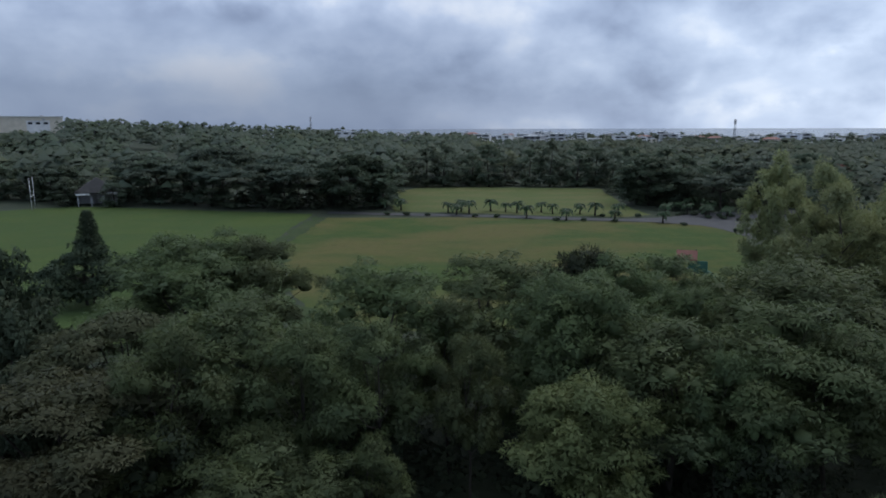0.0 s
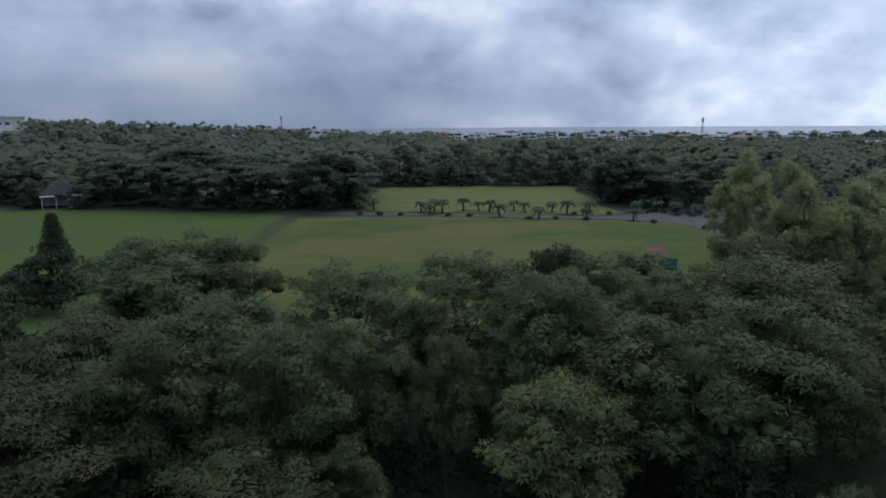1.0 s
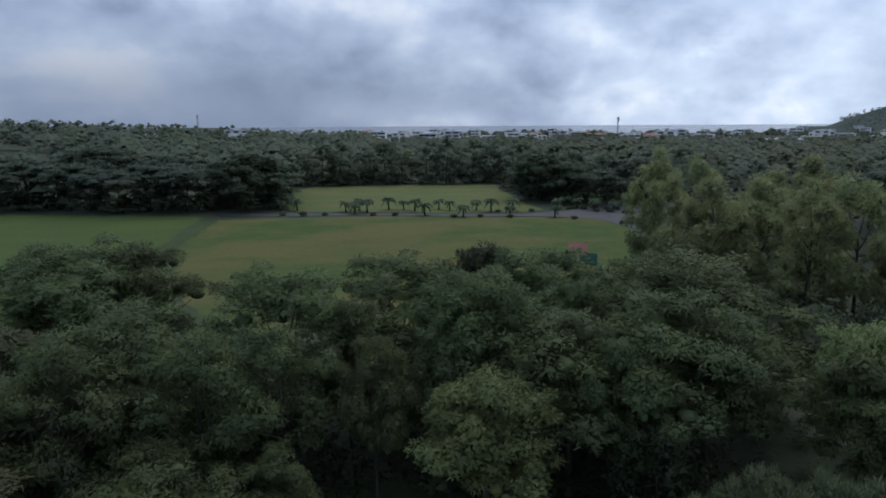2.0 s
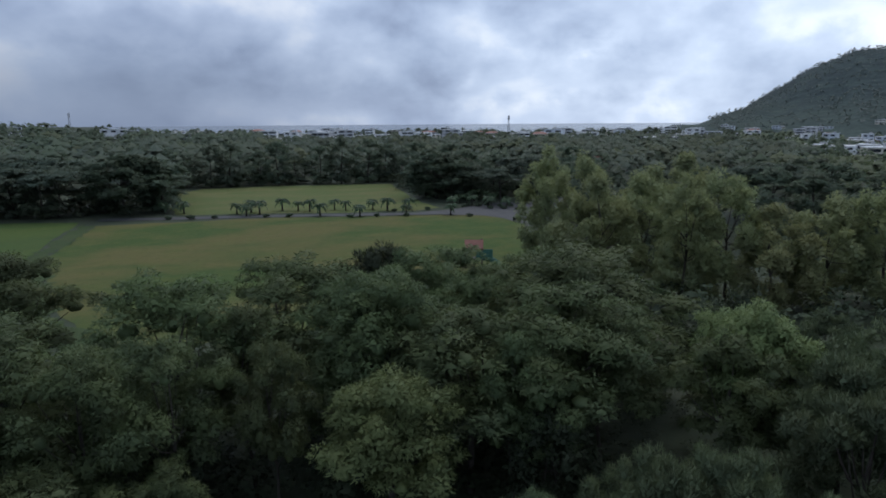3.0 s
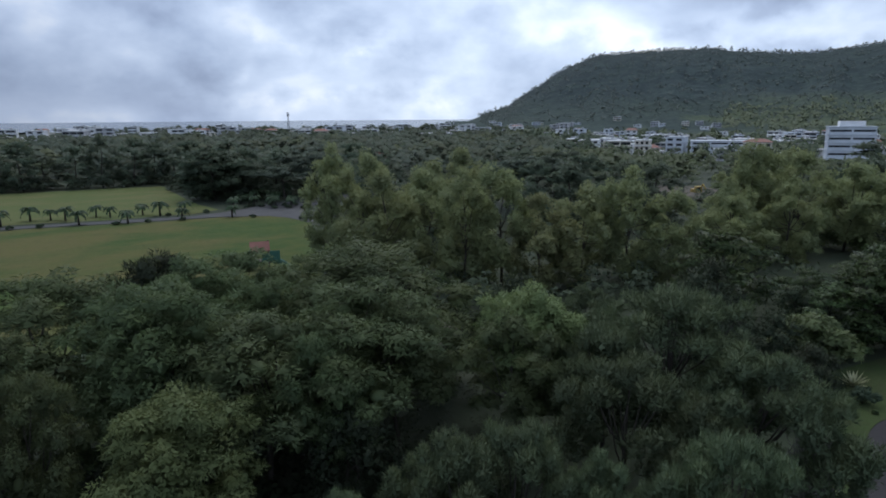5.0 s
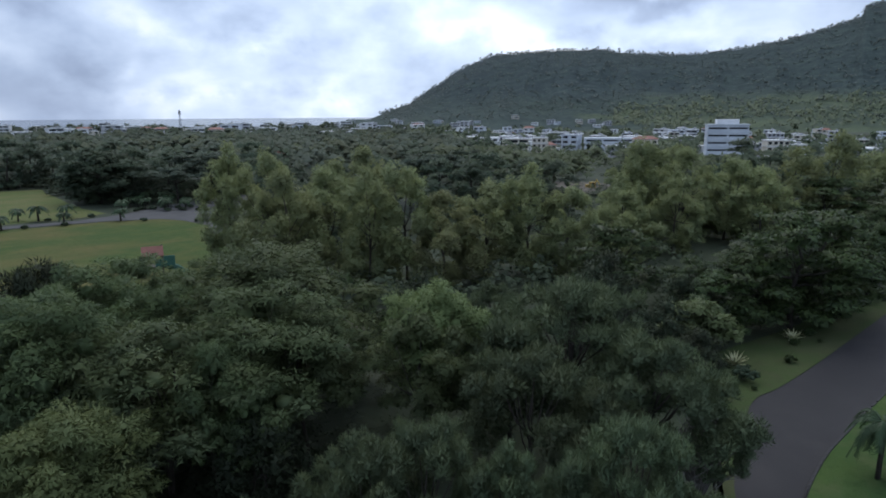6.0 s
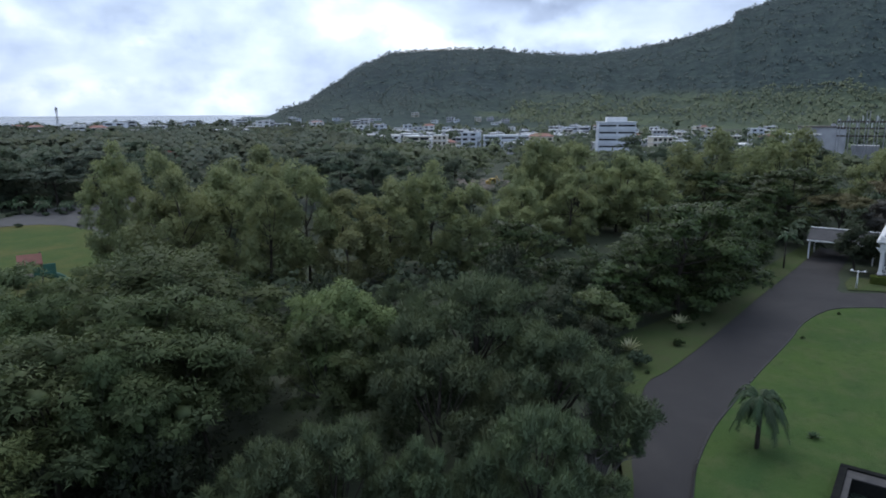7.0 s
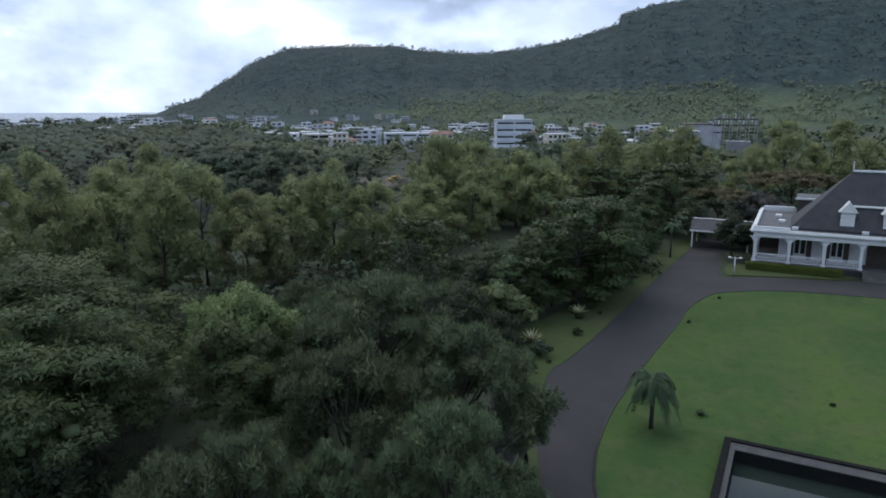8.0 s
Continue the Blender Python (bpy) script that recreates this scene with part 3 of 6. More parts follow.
def hearts(rng, centres, radii, flat, size, lift=0.2, outward=None, far=False):
    """The dense inside of each clump, plainer where it stands far off."""
    n = len(centres)
    form, sides = (OCTA, OCTA_F) if far else (ICO, ICO_F)
    k = len(form)
    turn = rng.uniform(0, 1.57, n)
    flat_base = np.maximum(form, [-2, -2, -0.2]) if far else form
    o = flat_base[None] * (radii * size)[:, None, None] * rng.uniform(0.82, 1.15, (n, k, 1))
    x = o[..., 0] * np.cos(turn)[:, None] - o[..., 1] * np.sin(turn)[:, None]
    y = o[..., 0] * np.sin(turn)[:, None] + o[..., 1] * np.cos(turn)[:, None]
    v = np.stack([x, y, o[..., 2] * flat], 2) + centres[:, None]
    f = sides[None] + (np.arange(n) * k)[:, None, None]
    out = (v - centres[:, None]).reshape(-1, 3)
    out /= np.linalg.norm(out, axis=1)[:, None] + 1e-9
    out = (out if outward is None else out * 0.3 + np.repeat(outward, k, 0) * 0.6) + [0, 0, lift]
    out /= np.linalg.norm(out, axis=1)[:, None] + 1e-9
    return v.reshape(-1, 3), f.reshape(-1, 3), out


def foliage_object(name, sets, mat, parent=None):
    """Joins sets of corners, faces and soft normals into one mesh."""
    faces, n = [], 0
    for v, f, _ in sets:
        faces += (f + n).tolist()
        n += len(v)
    return mesh_object(name, np.concatenate([q[0] for q in sets]), faces, mat, parent, smooth=True, normals=np.concatenate([q[2] for q in sets]))


def clumps(rng, lobes, count, size, low=-0.25, flat=0.7):
    """Clump centres over the upper shells of the lobes, their radii, and which way each looks out of its lobe."""
    cs, rs, outs = [], [], []
    total = sum(l[3] ** 2 for l in lobes)
    for (x, y, z, r) in lobes:
        n = max(3, int(count * r * r / total))
        zz = rng.uniform(low, 1, n)
        a = rng.uniform(0, 2 * np.pi, n)
        s = np.sqrt(1 - zz * zz)
        q = r * rng.uniform(0.55, 1.05, n)
        cs.append(np.stack([x + q * s * np.cos(a), y + q * s * np.sin(a), z + q * zz * flat], 1))
        rs.append(size * rng.uniform(0.65, 1.25, n))
        outs.append(np.stack([s * np.cos(a), s * np.sin(a), zz], 1))
    return np.concatenate(cs), np.concatenate(rs), np.concatenate(outs)


def spread_lobes(rng, h, r, n, base, lobe, rough=0.16, lowest=2.0):
    """Lobe centres over a full rounded crown from base * h up to h, uneven in outline."""
    mid, half = h * (base + (1 - base) * 0.46), h * (1 - base) * 0.54
    out = [(rng.uniform(-0.12, 0.12) * r, rng.uniform(-0.12, 0.12) * r, h - lobe * r * 0.8, lobe * r)]
    for i in range(n):
        polar = lowest * ((i + 0.9) / n) ** 0.62
        a = i * 2.4 + rng.uniform(-0.5, 0.5)
        k = lobe * r * rng.uniform(0.7, 1.2)
        q = max(1 - lobe * 0.8, 0.3) * rng.uniform(1 - rough * 1.6, 1 + rough)
        z = mid + math.cos(polar) * max(half - k * 0.6, 0.1) * rng.uniform(1 - rough, 1 + rough * 0.5)
        out.append((math.sin(polar) * math.cos(a) * q * r, math.sin(polar) * math.sin(a) * q * r, max(z, k * 0.4), k))
    return out


def wood(rng, lobes, h, thick, fork=0.35, lean=0.5):
    """Trunk and limbs that carry the lobes."""
    bend = [rng.uniform(-lean, lean) for _ in range(4)]
    t = [(0, 0, -0.4), (bend[0] * 0.3, bend[1] * 0.3, h * fork * 0.5), (bend[0], bend[1], h * fork), (bend[0] + bend[2], bend[1] + bend[3], h * 0.62), (lobes[0][0], lobes[0][1], lobes[0][2])]
    trunk = tube_data(t, [thick * 1.25, thick, thick * 0.82, thick * 0.5, thick * 0.15], 8)
    limbs = []
    for x, y, z, r in lobes[1:10]:
        a = Vector(t[2]) + (Vector(t[3]) - Vector(t[2])) * rng.uniform(0, 0.8)
        b = Vector((x, y, z))
        m = a.lerp(b, 0.5) + Vector((0, 0, -0.10 * (b - a).length + rng.uniform(-0.2, 0.2)))
        limbs.append(tube_data([a, m, b], [thick * 0.42, thick * 0.28, thick * 0.08], 5))
    return trunk, limbs


def tree(name, seed, h, r, leaf, lobes_n=16, base=0.2, lobe=0.32, clump=0.6, count=220, per=80, length=0.26, width=0.1, droop=0.3, flat=0.75, thick=None, heart=0.4, low=-0.25, rough=0.16, lowest=2.0, limbed=True, lift=0.12, layer=0.0, lobed=None, crisp=0.2, shell=0.55, label="", category="tree", group=""):
    """A tree standing at the origin: trunk, limbs and a crown of leaves in clumps."""
    rng = np.random.default_rng(seed)
    lobes = spread_lobes(rng, h, r, lobes_n, base, lobe, rough, lowest)
    root = new(name)
    thick = thick or h * 0.022
    trunk, limbs = wood(rng, lobes, h, thick)
    mesh_object("trunk", *trunk, BARK, root, smooth=True)
    for limb in limbs if limbed else ():
        mesh_object("limb", *limb, BARK, root, smooth=True)
    c, cr, out = clumps(rng, lobes, count, clump, low, lobed or flat)
    foliage_object("crown", [leaf_cards(rng, c, cr, per, length, width, droop, flat, lift=lift, layer=layer, crisp=crisp, shell=shell, outward=out), hearts(rng, c, cr, flat, heart, lift, out, True), hearts(rng, np.array([l[:3] for l in lobes]), np.array([l[3] for l in lobes]), lobed or 0.7, 0.30)], leaf, root)
    root["tall"], root["wide"] = h, r
    return tagged(root, label, category, group)


def plant_row(kinds, rows, seed):
    """Set trees out: rows of x, y, height, radius; the kinds take turns. The first use of a kind is the tree itself."""
    rng = random.Random(seed)
    used = set()
    for i, (x, y, h, r) in enumerate(rows):
        k = kinds[i % len(kinds)]
        m = pose(x, y, terrain(x, y), 0, 0, rng.uniform(0, 360)) @ Matrix.Diagonal((r / k["wide"], r / k["wide"], h / k["tall"], 1))
        if k.name in used:
            copy_thing(k, m)
        else:
            used.add(k.name)
            k.matrix_basis = m
    for k in kinds:   # kinds that found no place
        if k.name not in used:
            for o in (*k.children_recursive, k):
                bpy.data.objects.remove(o)


def made_kinds(n, seed, **kw):
    return [tree(seed=seed + i, **kw) for i in range(n)]


# spreading feathery trees between the camera and the fields
plant_row(made_kinds(6, 10, name="feathery_tree", h=10.5, r=4.0, leaf=LEAF_FEATHER, lobes_n=19, base=0.34, lobe=0.34, thick=0.13, clump=0.56, count=236, per=118, length=0.235, width=0.070, droop=0.2, heart=0.40, rough=0.2, flat=0.75, lobed=0.9, low=-0.1, layer=0.2, lift=0.25, lowest=2.5, crisp=0.16, label="spreading tree with soft feathery mid-green leaves in tiers", group="feathery trees by the field"), [
    (-16.7, 43.9, 10.6, 5.5), (-12.8, 43.5, 10.2, 4.4), (-9.8, 29.0, 10.0, 4.6), (-11.2, 25.5, 9.4, 3.0), (-5.9, 26.6, 9.4, 2.8), (-6.7, 22.5, 6.2, 3.4), 
    (-2.8, 33.8, 10.2, 3.3), (-3.1, 27.3, 9.6, 2.7), (3.3, 37.8, 10.8, 4.4), (0.3, 31.6, 10.2, 3.3), (1.2, 27.7, 9.6, 2.7), (4.7, 30.6, 10.7, 2.7), 
    (6.4, 31.0, 10.5, 2.7), (10.0, 36.3, 10.6, 3.4), (10.3, 27.8, 9.9, 4.1), (11.6, 25.5, 9.5, 2.7), (19.0, 38.6, 10.6, 4.9), (15.1, 37.3, 10.4, 3.7), 
    (19.4, 33.8, 10.4, 4.5), (15.0, 28.0, 10.0, 4.5), (17.0, 26.9, 9.5, 2.7), (12.6, 24.8, 8.6, 2.6), (-2.9, 23.9, 6.4, 2.4), (-10.8, 23.0, 5.8, 3.0), 
    (-13.2, 23.6, 5.0, 2.4), (21.0, 22.7, 8.6, 2.7), (7.0, 33.5, 10.2, 3.9), (12.6, 33.2, 10.2, 4.1), (16.0, 32.5, 10.0, 4.1), (-14.0, 36.0, 9.8, 4.6), 
    (-15.5, 40.0, 10.0, 4.1), (13.0, 38.5, 10.2, 3.9),
], 5)
plant_row(made_kinds(2, 30, name="bright_feathery_tree", h=8.0, r=3.2, leaf=LEAF_BRIGHT, lobes_n=22, base=0.25, lobe=0.36, clump=0.46, count=270, per=150, length=0.20, width=0.062, droop=0.2, heart=0.38, rough=0.2, flat=0.8, lobed=0.95, low=-0.1, layer=0.15, lift=0.25, crisp=0.16, label="young tree with bright green feathery leaves", group="bright feathery trees"), [
    (5.9, 25.0, 7.5, 3.1), (23.0, 24.1, 9.2, 3.1)], 6)
plant_row(made_kinds(3, 40, name="thorn_tree", h=9.0, r=5.0, leaf=LEAF_THORN, lobes_n=40, base=0.20, lobe=0.19, clump=0.44, count=400, per=74, length=0.38, width=0.056, droop=-0.75, heart=0.30, rough=0.2, flat=1.0, lobed=0.8, lift=0.3, low=-0.2, crisp=0.16, label="wide thorn tree with fine upright grey-green sprays", group="thorn trees beside the driveway"), [
    (24.2, 19.6, 7.8, 3.2), (27.7, 18.3, 9.4, 4.8), (27.0, 13.1, 7.6, 3.8), (27.9, 10.7, 5.8, 2.6), (21.8, 16.4, 7.6, 3.6), (23.0, 13.1, 7.0, 3.7), (13.8, 17.2, 6.8, 2.6), (14.8, 15.6, 7.0, 2.6), (16.2, 13.3, 7.6, 2.6), (17.7, 11.4, 7.2, 2.6), (18.9, 10.0, 7.4, 2.6), (20.4, 8.6, 6.0, 2.6), (8.7, 17.4, 7.0, 2.6), (12.7, 16.9, 6.6, 2.6), (33.8, 29.6, 7.2, 3.2), (30.5, 24.5, 7.6, 3.2)], 7)
plant_row(made_kinds(2, 50, name="rust_tinted_tree", h=8.5, r=5.0, leaf=LEAF_RUST, lobes_n=18, base=0.45, lobe=0.27, clump=0.62, count=260, per=110, length=0.22, width=0.085, droop=0.1, flat=0.38, layer=0.5, lift=0.3, lowest=1.6, label="flat-layered tree with rust-tinted grey-green foliage", group="rust-tinted trees"), [
    (-15.7, 31.0, 8.9, 4.4), (-15.2, 25.0, 8.2, 5.4), (-14.5, 20.5, 6.4, 3.6)], 8)
plant_row(made_kinds(3, 60, name="dark_broadleaf_tree", h=9.0, r=4.5, leaf=LEAF_DARK, lobes_n=19, base=0.06, lobe=0.30, clump=0.62, count=180, per=72, length=0.34, width=0.155, droop=0.3, heart=0.52, flat=0.55, crisp=0.34, lobed=0.85, layer=0.3, lift=0.3, lowest=2.7, label="dense dark broadleaf tree with glossy leaves in layers", group="dark broadleaf trees"), [
    (25.1, 34.7, 8.0, 3.0), (53.5, 31.3, 7.9, 4.6), (58.4, 17.4, 9.8, 5.2), (73.0, 16.4, 7.6, 4.0), (78.5, 18.0, 8.0, 4.2), (78.8, 15.9, 6.2, 2.3), (74.2, 15.4, 5.6, 2.4),
    (54.5, 19.6, 8.4, 3.8), (62.9, 16.4, 8.8, 4.8), (68.0, 16.4, 8.2, 4.4), (51.4, 20.9, 6.3, 3.3), (103.8, 16.0, 9.1, 6.5), (99.5, 17.5, 8.9, 5), (117.8, 22.8, 8.7, 6), (111.1, 29.8, 7.6, 6), (60, 27, 5.0, 4.0), (70, 25, 5.4, 4.4), (82, 22, 6.4, 4.6), (90, 18, 8, 4.5)], 9)
plant_row(made_kinds(1, 70, name="pale_leaf_tree", h=4.4, r=2.7, leaf=LEAF_PALE, lobes_n=14, base=0.1, lobe=0.34, clump=0.42, count=170, per=60, length=0.30, width=0.15, droop=0.2, flat=0.65, layer=0.4, lift=0.4, label="small round tree with pale shiny leaves", group="pale trees"), [(46.2, 20.0, 4.6, 2.7)], 10)
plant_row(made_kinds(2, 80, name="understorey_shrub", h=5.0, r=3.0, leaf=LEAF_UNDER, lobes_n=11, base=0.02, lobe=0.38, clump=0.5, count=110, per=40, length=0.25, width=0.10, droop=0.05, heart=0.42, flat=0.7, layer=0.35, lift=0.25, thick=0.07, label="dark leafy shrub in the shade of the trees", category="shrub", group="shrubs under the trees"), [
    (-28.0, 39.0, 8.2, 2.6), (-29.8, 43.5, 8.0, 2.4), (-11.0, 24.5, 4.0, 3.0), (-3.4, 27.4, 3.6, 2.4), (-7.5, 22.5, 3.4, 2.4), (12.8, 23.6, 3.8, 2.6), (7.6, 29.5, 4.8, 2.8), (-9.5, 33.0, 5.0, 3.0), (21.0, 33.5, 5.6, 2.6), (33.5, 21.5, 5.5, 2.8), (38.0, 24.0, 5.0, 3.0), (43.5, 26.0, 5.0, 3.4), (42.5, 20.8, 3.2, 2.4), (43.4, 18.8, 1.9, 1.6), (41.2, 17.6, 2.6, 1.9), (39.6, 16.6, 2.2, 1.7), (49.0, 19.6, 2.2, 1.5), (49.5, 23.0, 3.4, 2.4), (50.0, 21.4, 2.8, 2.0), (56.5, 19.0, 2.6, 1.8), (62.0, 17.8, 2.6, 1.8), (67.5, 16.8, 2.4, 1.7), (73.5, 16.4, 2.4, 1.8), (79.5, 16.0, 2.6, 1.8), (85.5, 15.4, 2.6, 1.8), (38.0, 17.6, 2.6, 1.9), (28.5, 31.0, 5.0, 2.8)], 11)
# tall olive trees in the middle distance
E_KINDS = made_kinds(4, 90, name="olive_casuarina", h=12.0, r=4.5, thick=0.15, leaf=LEAF_OLIVE, lobes_n=20, base=0.05, lobe=0.25, clump=0.66, count=260, per=84, length=0.34, width=0.115, droop=-0.15, heart=0.46, flat=1.15, lobed=1.5, lift=0.95, low=-0.5, rough=0.22, crisp=0.12, lowest=2.7, label="tall wispy casuarina with olive-green needles", group="casuarinas beyond the thicket")
plant_row(E_KINDS, [
    (37.4, 74.0, 13.5, 4.0), (38.2, 66.8, 13.0, 4.0), (36.4, 59.8, 11.5, 4.6), (42.0, 60.9, 11.4, 4.2), (42.1, 53.4, 10.4, 4.2), (46.5, 52.4, 10.9, 4.8), (48.0, 48.1, 9.7, 4.2), (53.8, 47.8, 10.6, 4.8),
    (58.6, 45.2, 10.2, 4.8), (62.0, 42.2, 8.6, 4.2), (62.1, 78.4, 12.8, 5.0), (55.2, 77.3, 11.6, 5.0), (83.5, 46.8, 11.2, 4.2), (86.4, 46.3, 12.2, 5.0), (90.6, 42.3, 12.5, 5.0), (94.6, 38.1, 11.5, 5.0), (76.2, 44.0, 8.5, 4.2), (81.0, 39.2, 8.5, 4.2),
    (70.5, 40.5, 8.5, 4.4)], 12)
E_MORE = made_kinds(3, 95, name="pale_casuarina", h=12.5, r=5.0, thick=0.16, leaf=LEAF_OLIVE, lobes_n=17, base=0.04, lobe=0.26, clump=0.80, count=160, per=66, length=0.46, width=0.16, droop=-0.15, heart=0.48, flat=1.15, lobed=1.5, lift=0.95, crisp=0.12, low=-0.6, rough=0.22, lowest=2.7, label="tall casuarina with pale olive crown before the town", group="casuarinas before the town")
plant_row(E_MORE, [
    (94.4, 33.0, 10.1, 4.5), (109.8, 34.2, 11.7, 5.2), (116.1, 30.2, 13.6, 5.2), (122.3, 25.8, 13.8, 5.2), (128.1, 22.2, 14.3, 5.2), (123.8, 17.4, 12.6, 5.2),
    (139.8, 7.7, 12.9, 6.0), (150.0, 2.4, 15.2, 6.6), (149.9, -5.6, 13.3, 6.0), (159.6, -11.7, 14.2, 7.0), (104, 40, 10.5, 4.8), (98, 47, 11, 5)], 13)
# flat-topped trees behind the house
plant_row(made_kinds(2, 100, name="umbrella_tree", h=9.0, r=6.0, leaf=LEAF_UMBRELLA, lobes_n=20, base=0.62, lobe=0.24, clump=0.7, count=200, per=60, length=0.42, width=0.17, droop=0.1, flat=0.36, lowest=1.6, layer=0.5, lift=0.7, label="flat-topped umbrella tree with brownish foliage", group="umbrella trees behind the house"), [
    (112.0, 0.6, 9.1, 6.5), (101.0, 9.6, 7.4, 4.0)], 14)

# woodland edge round the fields: trees that stand apart
W_KINDS = made_kinds(5, 110, name="woodland_tree", h=11.0, r=5.5, leaf=LEAF_WOODS, lobes_n=14, base=0.0, lobe=0.36, clump=1.0, count=84, per=38, length=0.74, width=0.32, droop=0.2, heart=0.72, flat=0.6, lobed=0.75, layer=0.5, lift=0.5, crisp=0.1, shell=0.65, lowest=2.8, limbed=False, label="dense dark green tree at the edge of the woods", group="trees at the edge of the woods")
rngw = random.Random(21)
edge = []
for i in range(13):      # behind the north field
    edge.append((-24 + i * 6.3 + rngw.uniform(-1.5, 1.5), 201 + rngw.uniform(-2, 5) - i * 0.35, rngw.uniform(9.5, 12.5), rngw.uniform(4.5, 6)))
for i in range(14):      # behind the west field
    edge.append((-122 + i * 6.8 + rngw.uniform(-1.5, 1.5), 166 - i * 1.75 + rngw.uniform(-1, 5), rngw.uniform(6.5, 9.5), rngw.uniform(4.5, 6.5)))
edge = [q for q in edge if math.hypot(q[0] + 80.5, q[1] - 154.0) > 9.0]
edge += [(-85.6, 150.4, 6.4, 3.6), (-74.6, 149.6, 5.4, 3.6), (-79.0, 161.0, 9.5, 5.5), (-88.5, 156.5, 8.5, 4.5), (-13.5, 147.0, 9.8, 6.0), (-24.0, 150.0, 9.5, 6.5), (-14.0, 160.0, 9.0, 6.0), (-17.0, 178.0, 10.0, 6.5), (-20.0, 190.0, 11.0, 6.0)]
for x, y, h, r in [(46, 152, 8.5, 5.5), (50, 146, 9, 5.5), (54, 143, 8, 5), (49, 160, 9.5, 6), (55, 153, 10, 6), (61, 150, 9, 6), (50, 172, 10.5, 6), (57, 165, 10.5, 6), (65, 160, 11, 6.5), (51, 184, 11, 6), (60, 178, 11, 6.5), (72, 152, 10, 6.5), (78, 146, 9, 6), (70, 170, 11, 6), (84, 156, 11, 6.5), (64, 110, 10, 5.5), (60, 100, 11, 5.5), (68, 96, 10.5, 5.5), (57, 90, 11.5, 5), (66, 86, 10.5, 5), (75, 88, 10.5, 5.5), (74, 76, 10.5, 5), (84, 78, 10.5, 5.5), (92, 70, 10, 5.5), (86, 62, 9.5, 5), (101, 54.5, 10, 5.0), (108, 52, 10, 5.5), (96, 86, 10.5, 6), (104, 81, 10, 5.5), (118, 60, 10.5, 6), (118, 46, 10.5, 5.5), (130, 44, 11, 6), (102, 98, 10.5, 6.5), (114, 88, 10.5, 6), (128, 72, 10.5, 6.5), (140, 54, 11, 6), (142, 36, 11, 6), (152, 22, 11.5, 6)]:
    edge.append((x + rngw.uniform(-1.5, 1.5), y + rngw.uniform(-1.5, 1.5), h * rngw.uniform(0.9, 1.08), r))
plant_row(W_KINDS, edge, 22)
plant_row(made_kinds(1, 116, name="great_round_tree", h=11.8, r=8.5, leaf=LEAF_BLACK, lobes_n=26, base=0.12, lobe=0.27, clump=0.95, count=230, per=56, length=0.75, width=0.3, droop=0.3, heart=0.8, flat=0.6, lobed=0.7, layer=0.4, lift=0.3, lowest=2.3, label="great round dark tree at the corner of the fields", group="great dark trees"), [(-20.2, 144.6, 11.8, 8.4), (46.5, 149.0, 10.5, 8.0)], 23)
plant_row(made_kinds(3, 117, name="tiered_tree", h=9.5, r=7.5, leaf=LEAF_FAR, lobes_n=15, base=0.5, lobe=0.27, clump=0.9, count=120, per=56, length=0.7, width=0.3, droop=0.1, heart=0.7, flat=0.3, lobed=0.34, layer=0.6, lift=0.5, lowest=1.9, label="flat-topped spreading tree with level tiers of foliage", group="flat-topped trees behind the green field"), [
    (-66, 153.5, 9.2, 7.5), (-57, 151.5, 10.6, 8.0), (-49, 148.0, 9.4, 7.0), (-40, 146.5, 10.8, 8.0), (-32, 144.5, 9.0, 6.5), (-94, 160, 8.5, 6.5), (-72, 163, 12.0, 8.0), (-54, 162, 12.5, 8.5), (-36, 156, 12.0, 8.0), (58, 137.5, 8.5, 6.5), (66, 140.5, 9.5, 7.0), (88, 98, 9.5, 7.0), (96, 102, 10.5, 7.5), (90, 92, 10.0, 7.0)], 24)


def woods_mesh(name, spots, leaf, seed, cards=110, size=1.6, label="", category="woods", heart=0.84):
    """Far trees that nobody could count, joined: each a dome of leaf clumps."""
    rng = np.random.default_rng(seed)
    forms = []
    for i in range(6):
        lobes = spread_lobes(rng, 1.0, 0.55, 7, 0.0, 0.42, 0.15)
        c, cr, out = clumps(rng, lobes, 26, 0.165, -0.2, 0.8)
        forms.append((c, cr))
    sets = []
    for x, y, z, h, r in spots:
        c, cr = forms[int(rng.integers(6))]
        a = rng.uniform(0, 6.28)
        q = np.stack([(c[:, 0] * math.cos(a) - c[:, 1] * math.sin(a)) * r / 0.55 + x, (c[:, 0] * math.sin(a) + c[:, 1] * math.cos(a)) * r / 0.55 + y, c[:, 2] * h + z], 1)
        rr = cr * (h + r) * 0.62
        out = q - [x, y, z + 0.3 * h]
        out /= np.linalg.norm(out, axis=1)[:, None] + 1e-9
        sets += [leaf_cards(rng, q, rr, max(2, cards // len(c)), size, size * 0.5, 0.2, 0.7, lift=0.9, layer=0.2, crisp=0.08, shell=0.7, outward=out), hearts(rng, q, rr, 0.75, heart, 0.9, out, True)]
    return tagged(foliage_object(name, sets, leaf), label, category, kind="stuff")


def scatter(seed, count, az, dist, tall, wide, keep=None):
    rng = random.Random(seed)
    out = []
    while len(out) < count:
        a = radians(rng.uniform(*az))
        d = dist[0] * (dist[1] / dist[0]) ** (rng.random() ** 0.72)
        x, y = d * math.sin(a), d * math.cos(a)
        if keep and not keep(x, y):
            continue
        out.append((x, y, terrain(x, y), rng.uniform(*tall), rng.uniform(*wide)))
    return out


